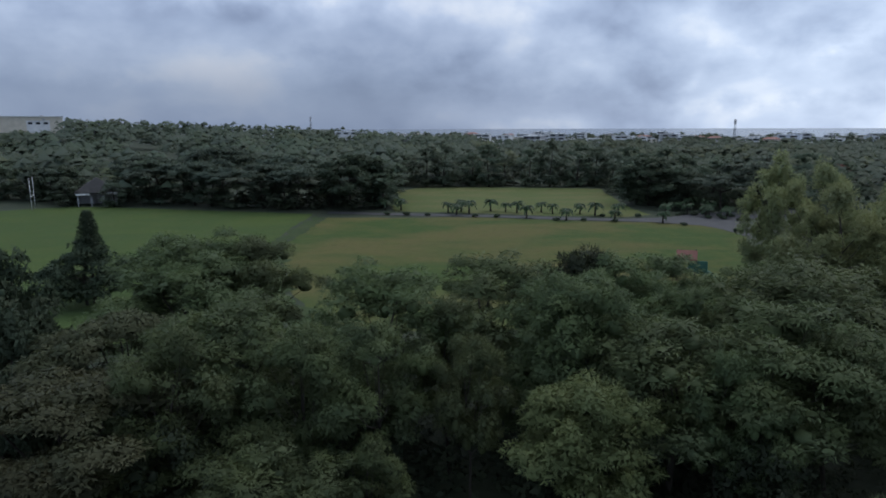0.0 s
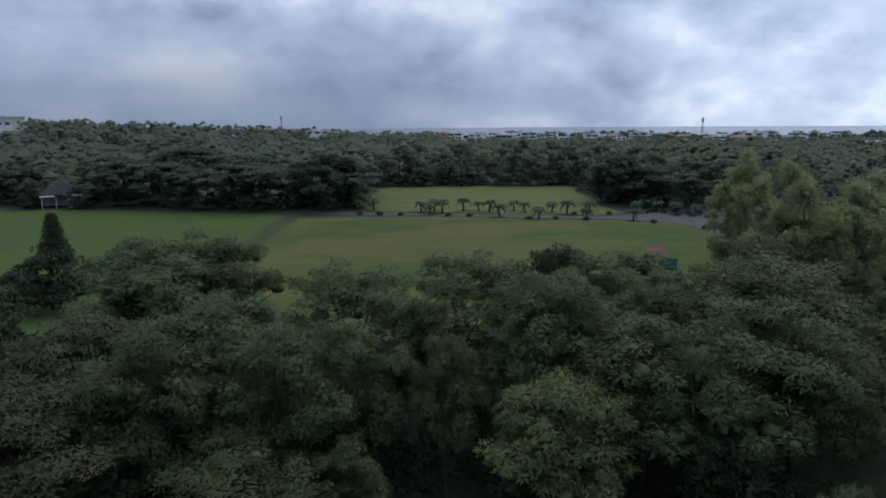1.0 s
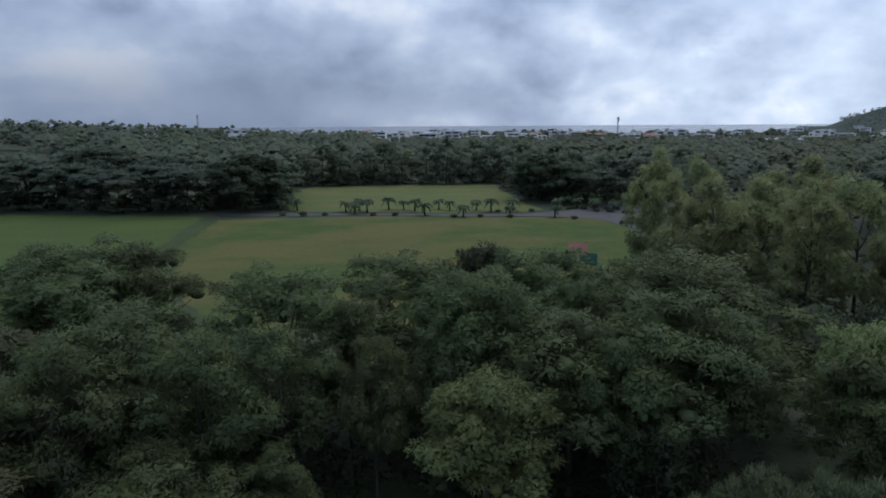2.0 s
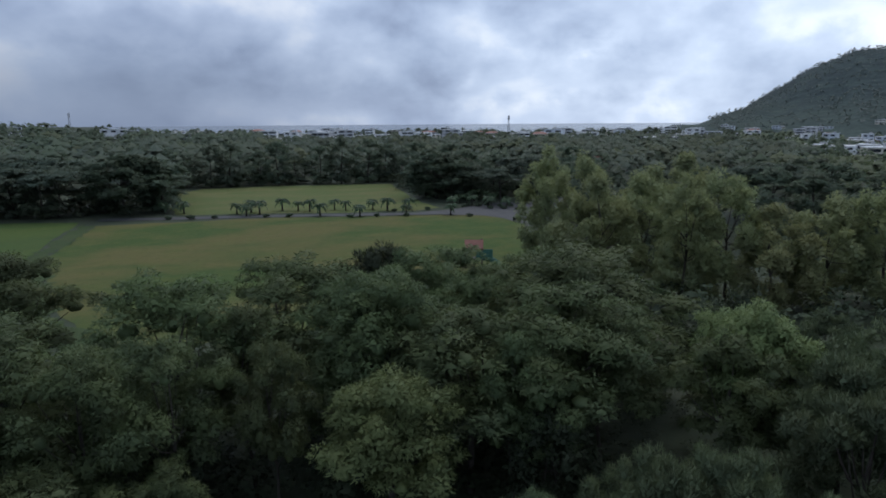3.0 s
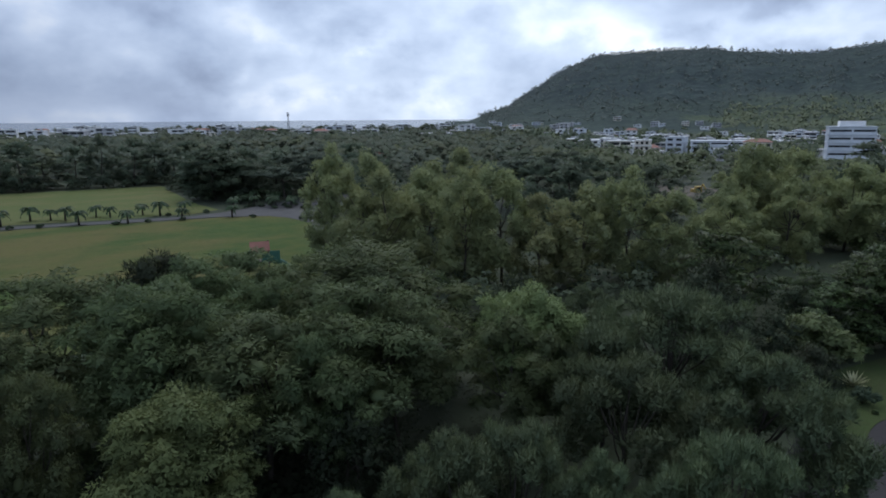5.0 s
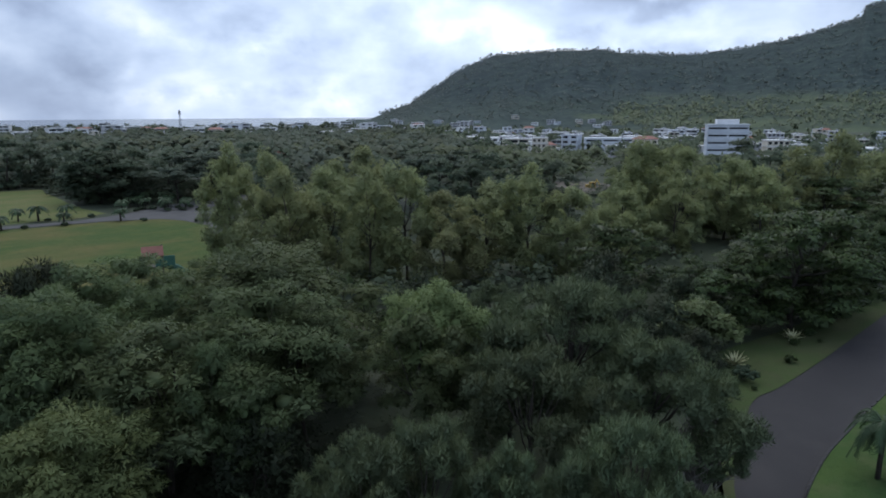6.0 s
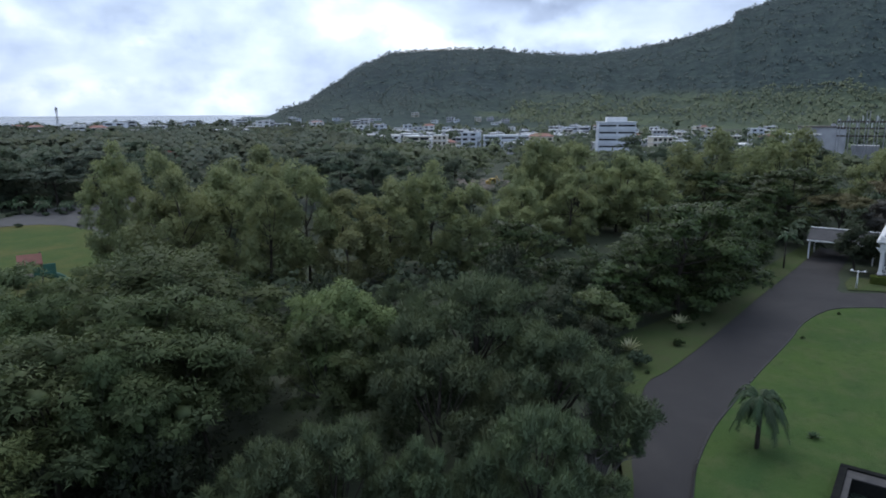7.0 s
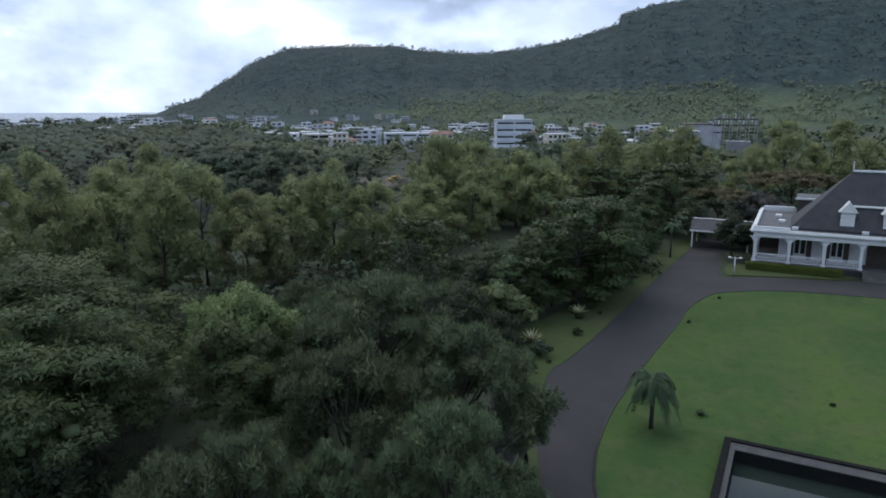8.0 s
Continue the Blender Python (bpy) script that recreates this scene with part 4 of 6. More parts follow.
def in_woods(x, y):
    az, d = math.degrees(math.atan2(x, y)), math.hypot(x, y)
    return not (-36 < az < -29.4 and d > 350) and not (55.8 < az < 59.2 and 125 < d < 182) and not (x < 64 and -130 < x and y < 206 and x > -16) and not (x < -10 and y < 172 - (x + 122) * 0.28) and not (60 < x < 98 and 100 < y < 136) and not (78 < x < 112 and y < 14)


slope = scatter(31, 400, (-48, 3), (155, 620), (7, 13), (6.5, 11), in_woods)
plain = scatter(33, 460, (0, 46), (200, 480), (6.5, 10.5), (6, 9.5), in_woods)
for n, (leaf, tone) in enumerate(((LEAF_FAR, "haze-tinted"), (LEAF_WOODS, "mid-green"), (LEAF_BLACK, "blackish green"), (LEAF_TOWN, "olive"))):
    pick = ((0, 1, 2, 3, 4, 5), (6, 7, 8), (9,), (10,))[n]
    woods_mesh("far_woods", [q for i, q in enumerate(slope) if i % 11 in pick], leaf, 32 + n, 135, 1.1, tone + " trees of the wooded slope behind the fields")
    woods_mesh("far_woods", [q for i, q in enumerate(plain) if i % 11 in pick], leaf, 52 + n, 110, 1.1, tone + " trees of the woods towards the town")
woods_mesh("far_woods", scatter(35, 280, (44, 100), (165, 330), (5.5, 9), (4, 6.5), in_woods), LEAF_TOWN, 36, label="olive woods before the houses of the town")
woods_mesh("far_woods", scatter(37, 330, (-20, 44), (470, 1170), (4, 8.5), (4, 8)), LEAF_WOODS, 38, 60, 3.0, label="thin far trees between the roofs by the sea")
woods_mesh("far_woods", scatter(39, 330, (42, 100), (330, 1050), (4, 8), (4, 7)), LEAF_FOOT, 40, 60, 3.0, label="light scrub on the plain at the foot of the hill")
woods_mesh("far_woods", scatter(43, 150, (44, 92), (330, 560), (7, 11), (4, 6.5), in_woods), LEAF_WOODS, 44, 110, 1.7, label="dark garden trees between the houses of the town")


def thicket(seed, count, x, y, tall, wide, keep):
    rng = random.Random(seed)
    out = []
    while len(out) < count:
        q = (rng.uniform(*x), rng.uniform(*y))
        if keep(*q):
            out.append((*q, terrain(*q), rng.uniform(*tall), rng.uniform(*wide)))
    return out


# blackish undergrowth colour carries the shade at the foot of the trees
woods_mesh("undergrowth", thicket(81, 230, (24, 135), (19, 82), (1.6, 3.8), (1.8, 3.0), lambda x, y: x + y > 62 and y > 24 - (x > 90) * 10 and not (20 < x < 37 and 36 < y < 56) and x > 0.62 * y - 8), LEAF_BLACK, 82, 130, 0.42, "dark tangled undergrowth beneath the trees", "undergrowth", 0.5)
# the shade between the feathery trees is in the leaf colour of these two
woods_mesh("undergrowth", thicket(85, 190, (-22, 26), (23, 43), (1.2, 2.6), (1.4, 2.4), lambda x, y: x * x + y * y > 24 ** 2 and y < 42 - abs(x) * 0.1 and not (x > 14 and 24 < y < 38) and not (-2 < x < 3.5 and y < 29)), LEAF_UNDER, 86, 150, 0.22, "undergrowth among the feathery trees, their shade put into its colour", "undergrowth", 0.5)
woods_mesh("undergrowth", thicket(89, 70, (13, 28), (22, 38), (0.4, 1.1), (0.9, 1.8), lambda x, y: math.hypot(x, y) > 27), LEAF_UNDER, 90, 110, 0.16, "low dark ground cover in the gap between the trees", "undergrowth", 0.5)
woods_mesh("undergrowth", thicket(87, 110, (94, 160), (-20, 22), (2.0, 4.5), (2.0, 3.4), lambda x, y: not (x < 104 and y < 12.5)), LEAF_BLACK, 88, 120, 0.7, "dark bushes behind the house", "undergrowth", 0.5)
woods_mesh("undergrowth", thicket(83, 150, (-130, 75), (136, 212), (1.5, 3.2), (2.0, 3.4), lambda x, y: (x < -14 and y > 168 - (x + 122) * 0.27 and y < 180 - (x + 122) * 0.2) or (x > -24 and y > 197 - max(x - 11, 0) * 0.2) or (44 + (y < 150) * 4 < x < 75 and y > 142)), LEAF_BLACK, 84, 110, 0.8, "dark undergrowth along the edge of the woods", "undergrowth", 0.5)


def crest_trees():
    """Single trees that break the line of the crest."""
    rng = np.random.default_rng(41)
    spots = []
    for a in np.arange(39, 108, 0.17):
        if crest(a) > 12 and rng.random() < 0.75:
            d = 2290 + rng.uniform(-12, 8)
            spots.append((d * math.sin(radians(a)), d * math.cos(radians(a)), hill_height(d, a) - 1, rng.uniform(7, 16), rng.uniform(4, 8)))
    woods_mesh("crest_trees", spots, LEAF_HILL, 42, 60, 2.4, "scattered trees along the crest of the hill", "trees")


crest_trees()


def hill_cover(name, seed, count, az, dist, tall, slim, leaf, label):
    """Low trees over the slope, each a few clumps with ragged leaves."""
    rng = np.random.default_rng(seed)
    cs, rs = [], []
    while len(cs) < count * 3:
        a, d = rng.uniform(*az), dist[0] + (dist[1] - dist[0]) * rng.random() ** 0.8
        x, y = d * math.sin(radians(a)), d * math.cos(radians(a))
        if crest(a) < 20 or noise.noise((x / 90, y / 90, 2.0)) < -0.25:
            continue
        h = rng.uniform(*tall)
        z = hill_height(d, a)
        for k in range(3):
            cs.append((x + rng.normal(0, h * 0.25 * slim), y + rng.normal(0, h * 0.25 * slim), z + h * rng.uniform(0.4, 0.95)))
            rs.append(h * rng.uniform(0.3, 0.5) * slim)
    cs, rs = np.array(cs), np.array(rs)
    flat = 0.8 / slim
    hv, hf, up = hearts(rng, cs, rs, flat, 1.0, far=True)
    up = up * 0.12 + [0, 0, 1.3]
    up /= np.linalg.norm(up, axis=1)[:, None]
    tagged(foliage_object(name, [(hv, hf, up), leaf_cards(rng, cs, rs, 2, 2.4, 1.4, 0.0, flat, lift=6.0)], leaf), label, "trees", kind="stuff")


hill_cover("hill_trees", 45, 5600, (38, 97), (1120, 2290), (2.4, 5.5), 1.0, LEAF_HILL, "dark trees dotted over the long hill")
hill_cover("hill_trees", 46, 1500, (59, 97), (1000, 1330), (5, 9), 0.7, LEAF_SLOPE, "light green plantation on the lower slope of the hill")


# ------------------------------------------------------------------ palms, conifers and plants
def frond_data(rng, base, az, rise, length, width, sag, leaflets, broad=0.1):
    """A feather frond: a bowed midrib with leaflets hanging from both sides."""
    verts, faces = [], []
    pts = []
    for i in range(8):
        t = i / 7
        q = length * t
        pts.append(Vector((math.cos(az) * q * (1 - 0.18 * t), math.sin(az) * q * (1 - 0.18 * t), rise * q - sag * q * q / length)) + Vector(base))
    rib = tube_data(pts, [0.035 * (1 - 0.8 * i / 7) * (length / 2) for i in range(8)], 4)
    chunks = [rib]
    across = Vector((-math.sin(az), math.cos(az), 0))
    for i in range(leaflets):
        t = 0.12 + 0.86 * i / leaflets
        k = t * 7
        a, b = pts[int(k)], pts[min(int(k) + 1, 7)]
        p = a.lerp(b, k - int(k))
        d = (b - a).normalized()
        for s in (-1, 1):
            w = width * (1 - 0.75 * abs(t - 0.4)) * rng.uniform(0.8, 1.1)
            tip = p + across * s * w * 0.75 + d * w * 0.5 + Vector((0, 0, -w * rng.uniform(0.25, 0.6)))
            side = d * broad * (length / 2)
            chunks.append(([tuple(p - side), tuple(p + side), tuple(tip)], [(0, 1, 2)]))
    return merged(chunks)


def palm(name, seed, tall, fronds, length, leaflets, thick, stems=1, sag=0.75, broad=0.1, label="", group=""):
    rng = random.Random(seed)
    root = new(name)
    for s in range(stems):
        lean = (rng.uniform(-0.35, 0.35) * (stems > 1), rng.uniform(-0.35, 0.35) * (stems > 1))
        h = tall * (1 - 0.12 * s)
        t = tube_data([(lean[0] * 0.4, lean[1] * 0.4, -0.2), (lean[0] * 0.6, lean[1] * 0.6, h * 0.4), (lean[0], lean[1], h)], [thick * 1.3, thick, thick * 0.9], 8)
        mesh_object("trunk", *t, BARK, root, smooth=True)
        for i in range(fronds // stems):
            az = i * 2.4 + rng.uniform(-0.2, 0.2) + s
            rise = rng.uniform(0.1, 1.3)
            fr = frond_data(rng, (lean[0], lean[1], h), az, rise, length * rng.uniform(0.85, 1.1), length * 0.30, sag + 0.25 * rise, leaflets, broad)
            mesh_object("frond", *fr, LEAF_PALM, root)
    return tagged(root, label, "palm", group)


lawn_palm = palm("lawn_palm", 51, 2.9, 26, 1.85, 30, 0.085, stems=2, sag=1.1, broad=0.05, label="clump-stemmed feather palm standing on the lawn")
lawn_palm.matrix_basis = pose(36.4, 6.1, 0.09)
small = palm("young_palm", 52, 1.7, 14, 1.6, 8, 0.13, sag=0.9, broad=0.2, label="young feather palm beside the estate road", group="palms along the field road")
spots = [(1.1, 137.5), (2.8, 133.5), (5.4, 135.2), (3.9, 138.6), (10.1, 139.1), (13.2, 138.1), (15.3, 136.0), (16.4, 128.6), (20.5, 137.0), (22.5, 135.0), (23.5, 124.8), (28.0, 134.2), (30.5, 131.6), (32.5, 124.0), (35.1, 131.5), (40.6, 121.0), (-9.0, 141.5), (-12.5, 142.5), (50.5, 139.0), (53.0, 141.0), (48.5, 138.5), (55.5, 138.0), (58, 141), (49.6, 133.4), (53.8, 132.6), (57.0, 131.0), (55.0, 127.2), (51.8, 129.2), (45.0, 132.6)]
rp = random.Random(53)
for i, (x, y) in enumerate(spots):
    k = rp.uniform(0.85, 1.25)
    m = pose(x, y, 0.03, 0, 0, rp.uniform(0, 360)) @ Matrix.Diagonal((k, k, k, 1))
    if i:
        copy_thing(small, m)
    else:
        small.matrix_basis = m
slim = palm("slender_palm", 54, 3.9, 11, 1.5, 10, 0.09, sag=0.9, broad=0.13, label="slender palm at the end of the verge", group="slender palms")
slim.matrix_basis = pose(83.2, 13.0, 0.07)


def conifer(name, seed, h, r, tiers, leaf, label, base=0.15, spike=0.28, up=-0.25):
    """A tapering conifer with whorls of level boughs."""
    rng = np.random.default_rng(seed)
    root = new(name)
    mesh_object("trunk", *tube_data([(0, 0, -0.3), (0, 0, h * 0.5), (0, 0, h)], [h * 0.022, h * 0.014, 0.02], 7), BARK, root, smooth=True)
    cs, rs, limbs = [], [], []
    for i in range(tiers):
        t = i / (tiers - 1)
        z = h * (base + (1 - base) * t)
        q = r * (1 - t) ** 0.8 + 0.12
        n = 7
        for k in range(n):
            a = 2 * math.pi * k / n + i * 0.7 + rng.uniform(-0.15, 0.15)
            e = (math.cos(a) * q, math.sin(a) * q, z + q * rng.uniform(0.0, 0.25))
            limbs.append(tube_data([(0, 0, z), e], [0.04, 0.012], 4))
            for s in np.linspace(0.3, 1, max(2, int(q * 2.2))):
                cs.append((e[0] * s, e[1] * s, z + (e[2] - z) * s))
                rs.append(0.26 + 0.1 * rng.random())
    tagged(mesh_object("boughs", *merged(limbs), BARK, root), kind="stuff")
    foliage_object("crown", [leaf_cards(rng, np.array(cs), np.array(rs), 40, spike, 0.08, up, 0.7, -0.6)], leaf, root)
    return tagged(root, label, "tree")


dt = tree("round_dark_tree", 66, 6.4, 4.4, LEAF_BLACK, lobes_n=24, base=0.05, lobe=0.30, clump=0.55, count=260, per=60, length=0.36, width=0.15, flat=0.7, lowest=2.6, label="dense round dark tree at the edge of the green field")
dt.matrix_basis = pose(-36.1, 65.0, 0)
copy_thing(dt, pose(-29.2, 41.8, 0, 0, 0, 130) @ Matrix.Diagonal((0.72, 0.72, 1.6, 1)))
for x, y, k, z, turn in ((-21.8, 31.6, 0.85, 1.36, 40), (-24.6, 36.6, 0.9, 1.25, 250)):
    copy_thing(dt, pose(x, y, 0, 0, 0, turn) @ Matrix.Diagonal((k, k, z, 1)))
conifer("spire_conifer", 61, 9.3, 1.15, 15, LEAF_BLACK, "dark pointed conifer rising out of a broadleaf tree", 0.55).matrix_basis = pose(-35.6, 65.6, 0)
sp = tree("spiky_dark_tree", 62, 10.0, 3.1, LEAF_UNDER, lobes_n=18, base=0.3, lobe=0.34, clump=0.45, count=190, per=70, length=0.42, width=0.07, droop=-0.9, heart=0.5, flat=0.9, lobed=0.9, lift=0.3, label="dark tree with stiff upright sprays among the feathery trees")
sp.matrix_basis = pose(8.3, 38.9, 0)


def bare_bush(name, seed, h, r, label):
    """A leafless bush of fine forked twigs."""
    rng = random.Random(seed)
    chunks = []
    for i in range(46):
        a, q = rng.uniform(0, 6.28), rng.uniform(0.15, 1) * r
        e = Vector((math.cos(a) * q, math.sin(a) * q, h * (1 - 0.45 * (q / r) ** 2) * rng.uniform(0.75, 1)))
        m = e * 0.5 + Vector((0, 0, h * 0.06))
        chunks.append(tube_data([(0, 0, -0.1), m, e], [0.07, 0.04, 0.012], 4))
        for j in range(7):
            p = Vector(m).lerp(e, rng.random())
            t = p + Vector((rng.uniform(-1, 1), rng.uniform(-1, 1), rng.uniform(0.1, 1))) * h * 0.14
            chunks.append(tube_data([p, t], [0.022, 0.008], 3))
    root = new(name)
    tagged(mesh_object("dead_wood", *merged(chunks), TWIG, root), kind="stuff")
    return tagged(root, label, "bush")


gy = tree("grey_tree", 63, 6.0, 3.8, LEAF_GREY, lobes_n=18, base=0.05, lobe=0.3, clump=0.6, count=150, per=60, length=0.4, width=0.14, heart=0.6, flat=0.8, label="grey-leaved bushy tree behind the house")
gy.matrix_basis = pose(104.5, 4.4, 0)
bare_bush("bare_bush", 64, 5.2, 2.2, "grey dead branches at the edge of the driveway").matrix_basis = pose(27.6, 11.4, 0)
gt = tree("garden_tree", 65, 4.9, 2.6, LEAF_UNDER, lobes_n=14, base=0.05, lobe=0.32, clump=0.42, count=150, per=50, length=0.32, width=0.12, flat=0.9, label="small loose-leaved tree beside the covered way")
gt.matrix_basis = pose(86.6, 6.3, 0.05)


def agave(name, seed, n, length, leaf, label, group=""):
    rng = random.Random(seed)
    root = new(name)
    for i in range(n):
        a = i * 2.4
        rise = 0.25 + 1.3 * (i / n)
        L = length * rng.uniform(0.85, 1.1)
        d = Vector((math.cos(a), math.sin(a), rise)).normalized()
        s = Vector((-math.sin(a), math.cos(a), 0)) * 0.07
        b, m, t = d * 0.08, d * L * 0.5 + Vector((0, 0, -0.02)), d * L + Vector((0, 0, -0.10 * L))
        up = d.cross(s).normalized() * 0.03
        vs = [b - s * 0.7, b + s * 0.7, m + s, m - s, t, b - up, m - up]
        mesh_object("leaf", [tuple(q) for q in vs], [(0, 1, 2, 3), (3, 2, 4), (1, 0, 5), (1, 5, 6, 2), (0, 3, 6, 5), (2, 6, 4), (3, 4, 6)], leaf, root)
    return tagged(root, label, "plant", group)


ag = agave("agave", 66, 30, 1.25, LEAF_AGAVE, "spiky agave with pale striped leaves on the verge", "agaves on the verge")
ag.matrix_basis = pose(46.8, 17.3, 0.07)
copy_thing(ag, pose(55.6, 16.2, 0.07, 0, 0, 40) @ Matrix.Diagonal((0.95, 0.95, 0.85, 1)))
lawn_aloe = agave("aloe", 67, 14, 0.55, LEAF_PALM, "small aloe planted in the lawn")
lawn_aloe.matrix_basis = pose(39.5, 3.8, 0.09)


def shrub(name, seed, h, r, leaf, label, group="", per=40, length=0.16):
    rng = np.random.default_rng(seed)
    root = new(name)
    stems = merged([tube_data([(0, 0, -0.05), (math.cos(a) * r * 0.5, math.sin(a) * r * 0.5, h * 0.6)], [0.03, 0.01], 4) for a in (0.3, 1.7, 2.9, 4.1, 5.4)])
    mesh_object("stems", *stems, BARK, root)
    lobes = spread_lobes(rng, h, r, 7, 0.0, 0.42, 0.15)
    c, cr, out = clumps(rng, lobes, 34, r * 0.26, -0.3, 0.8)
    foliage_object("crown", [leaf_cards(rng, c, cr, per, length, length * 0.4, 0.1, 0.9), hearts(rng, c, cr, 0.9, 0.8)], leaf, root)
    return tagged(root, label, "shrub", group)


shrub("verge_shrub", 68, 0.95, 0.85, LEAF_BLACK, "dark round shrub on the verge").matrix_basis = pose(44.3, 15.7, 0.07)
low = shrub("low_shrub", 69, 0.55, 0.45, LEAF_DARK, "low dark shrub planted in the grass", "low shrubs on the verge")
for i, (x, y, k) in enumerate([(50.0, 14.6, 0.9), (54.2, 15.6, 0.9), (57.4, 15.5, 1.1), (56.3, 14.4, 0.5), (60.4, 15.6, 1.0), (43.2, 14.6, 0.45), (57.4, 7.1, 0.4), (66.4, 5.6, 0.4), (64.0, 15.4, 1.2), (44.5, -3.2, 0.4), (71.0, 14.6, 1.2)]):
    m = pose(x, y, 0.08, 0, 0, i * 50) @ Matrix.Diagonal((k, k, k, 1))
    if i:
        copy_thing(low, m)
    else:
        low.matrix_basis = m
clip = shrub("field_bush", 70, 1.0, 1.1, LEAF_BLACK, "small clipped dark bush beside the field road", "bushes along the field road", 24, 0.3)
for i, (x, y) in enumerate([(-7.4, 132.6), (-3.1, 132.2), (6.4, 130.0), (10.7, 129.0), (21.7, 124.8), (31.6, 130.0), (32.1, 122.4), (38.4, 129.5), (43.3, 118.0), (-11.5, 133.8), (26.5, 123.5), (49.5, 110.0), (52.5, 100.0), (48.6, 132.5), (50.4, 131.4), (52.6, 131.8), (54.8, 130.2), (56.6, 129.0), (51.2, 127.0), (53.6, 125.6), (55.8, 123.4), (47.0, 131.0), (57.8, 126.0)]):
    m = pose(x, y, 0.03, 0, 0, i * 37) @ Matrix.Diagonal((0.72 + 0.05 * (i % 5), 0.72 + 0.05 * (i % 5), 0.7 + 0.06 * (i % 4), 1))
    if i:
        copy_thing(clip, m)
    else:
        clip.matrix_basis = m


# ------------------------------------------------------------------ the house
def hip_roof(x0, y0, x1, y1, z0, rx, ry0, ry1, z1, eave=0.22):
    """Hipped roof over a rectangle, its ridge along y at rx, with a thickness at the eaves."""
    bm = bmesh.new()
    lo = [bm.verts.new(p) for p in ((x0, y0, z0), (x1, y0, z0), (x1, y1, z0), (x0, y1, z0))]
    up = [bm.verts.new((p.co.x, p.co.y, z0 + eave)) for p in lo]
    a, b = bm.verts.new((rx, ry0, z1)), bm.verts.new((rx, ry1, z1))
    bm.faces.new(lo[::-1])
    for i in range(4):
        bm.faces.new((lo[i], lo[(i + 1) % 4], up[(i + 1) % 4], up[i]))
    bm.faces.new((up[0], up[1], a))
    bm.faces.new((up[1], up[2], b, a))
    bm.faces.new((up[2], up[3], b))
    bm.faces.new((up[3], up[0], a, b))
    bmesh.ops.recalc_face_normals(bm, faces=bm.faces[:])
    return bm


def colonial_house():
    house = tagged(new("colonial_house"), "white colonial house with a columned veranda and steep slate roof", "house")
    XF = 82.4                       # line of the veranda columns
    Y0, Y1 = -27.6, 3.9
    part("plinth", block(XF - 0.25, Y0, 0, 102, Y1, 0.72, 0.02), STONE, house, "dark basalt plinth")
    part("veranda_floor", block(XF - 0.35, Y0 - 0.1, 0.72, XF + 3.2, Y1 + 0.1, 0.84, 0.02), STEP, house)
    wall = part("wall", block(XF + 3.2, Y0 + 2.6, 0.72, 101, Y1 - 2.6, 4.5), WALL, house, "pale boarded front wall")
    # wall coloured dark to paint the gloom seen through the end bay
    part("side_wall", block(XF + 9.6, Y1 - 2.7, 0.72, 99, Y1 - 0.25, 4.4), DARKWOOD, house, "side wall coloured dark for the gloom of the end bay")
    # tall doors and shutters in the front wall
    for y in (-0.9, -4.6, -8.4, -12.0, -15.7, -19.4, -23.0):
        if y == -8.4:               # the entrance stands open; a solid block paints its dark inside
            part("open_doorway", block(XF + 3.08, y - 1.1, 0.86, XF + 3.24, y + 0.9, 3.3, 0.01), DARKWOOD, house, "open entrance, its dark inside painted as a solid block")
            continue
        door = part("french_door", block(XF + 3.10, y - 0.62, 0.86, XF + 3.24, y + 0.62, 3.25, 0.01), WHITE, house)
        for s in (-0.3, 0.3):
            part("pane", block(XF + 3.06, y + s - 0.22, 1.5, XF + 3.12, y + s + 0.22, 3.1), PANE, door)
        for s in (-0.92, 0.92):
            part("shutter", block(XF + 3.05, y + s - 0.26, 0.86, XF + 3.16, y + s + 0.26, 3.25, 0.01), DARKWOOD, house)
    # columns
    bm = bmesh.new()
    box(bm, -0.24, -0.24, 0, 0.24, 0.24, 0.22, 0.02)
    box(bm, -0.17, -0.17, 0.22, 0.17, 0.17, 2.35, 0.03)
    box(bm, -0.22, -0.22, 2.35, 0.22, 0.22, 2.47, 0.02)
    box(bm, -0.15, -0.15, 2.47, 0.15, 0.15, 2.85)
    for s in (-1, 1):               # curved brackets under the beam
        for k in range(4):
            q0, q1 = 0.15 + k * 0.12, 0.15 + (k + 1) * 0.12
            box(bm, -0.09, s * q0, 2.85 - 0.52 * (1 - k / 4) ** 1.6, 0.09, s * q1, 2.85)
    col = part("column", bm, WHITE, house)
    ys = [3.65, 0.18, -3.28, -6.75, -10.2 - 3.2, -16.9, -20.4, -23.8, -27.2]
    col.matrix_basis = pose(XF, ys[0], 0.84)
    for y in ys[1:]:
        shared("column", col.data, house, (XF, y, 0.84))
    for x in (XF + 3.0, XF + 5.8):
        shared("column", col.data, house, (x, 3.65, 0.84), 90)
    # balustrades between them
    bm = bmesh.new()
    box(bm, -0.035, -0.035, 0, 0.035, 0.035, 0.66)
    box(bm, -0.05, -0.05, 0.2, 0.05, 0.05, 0.42, 0.015)
    first = bm
    baluster = None
    for a, b in ((3.65, 0.18), (0.18, -3.28), (-3.28, -6.75), (-13.4, -16.9), (-16.9, -20.4), (-20.4, -23.8), (-23.8, -27.2)):
        rail = part("balustrade", box(block(XF - 0.06, b + 0.2, 1.66, XF + 0.06, a - 0.2, 1.76, 0.01), XF - 0.05, b + 0.2, 0.92, XF + 0.05, a - 0.2, 1.0), WHITE, house)
        n = 17
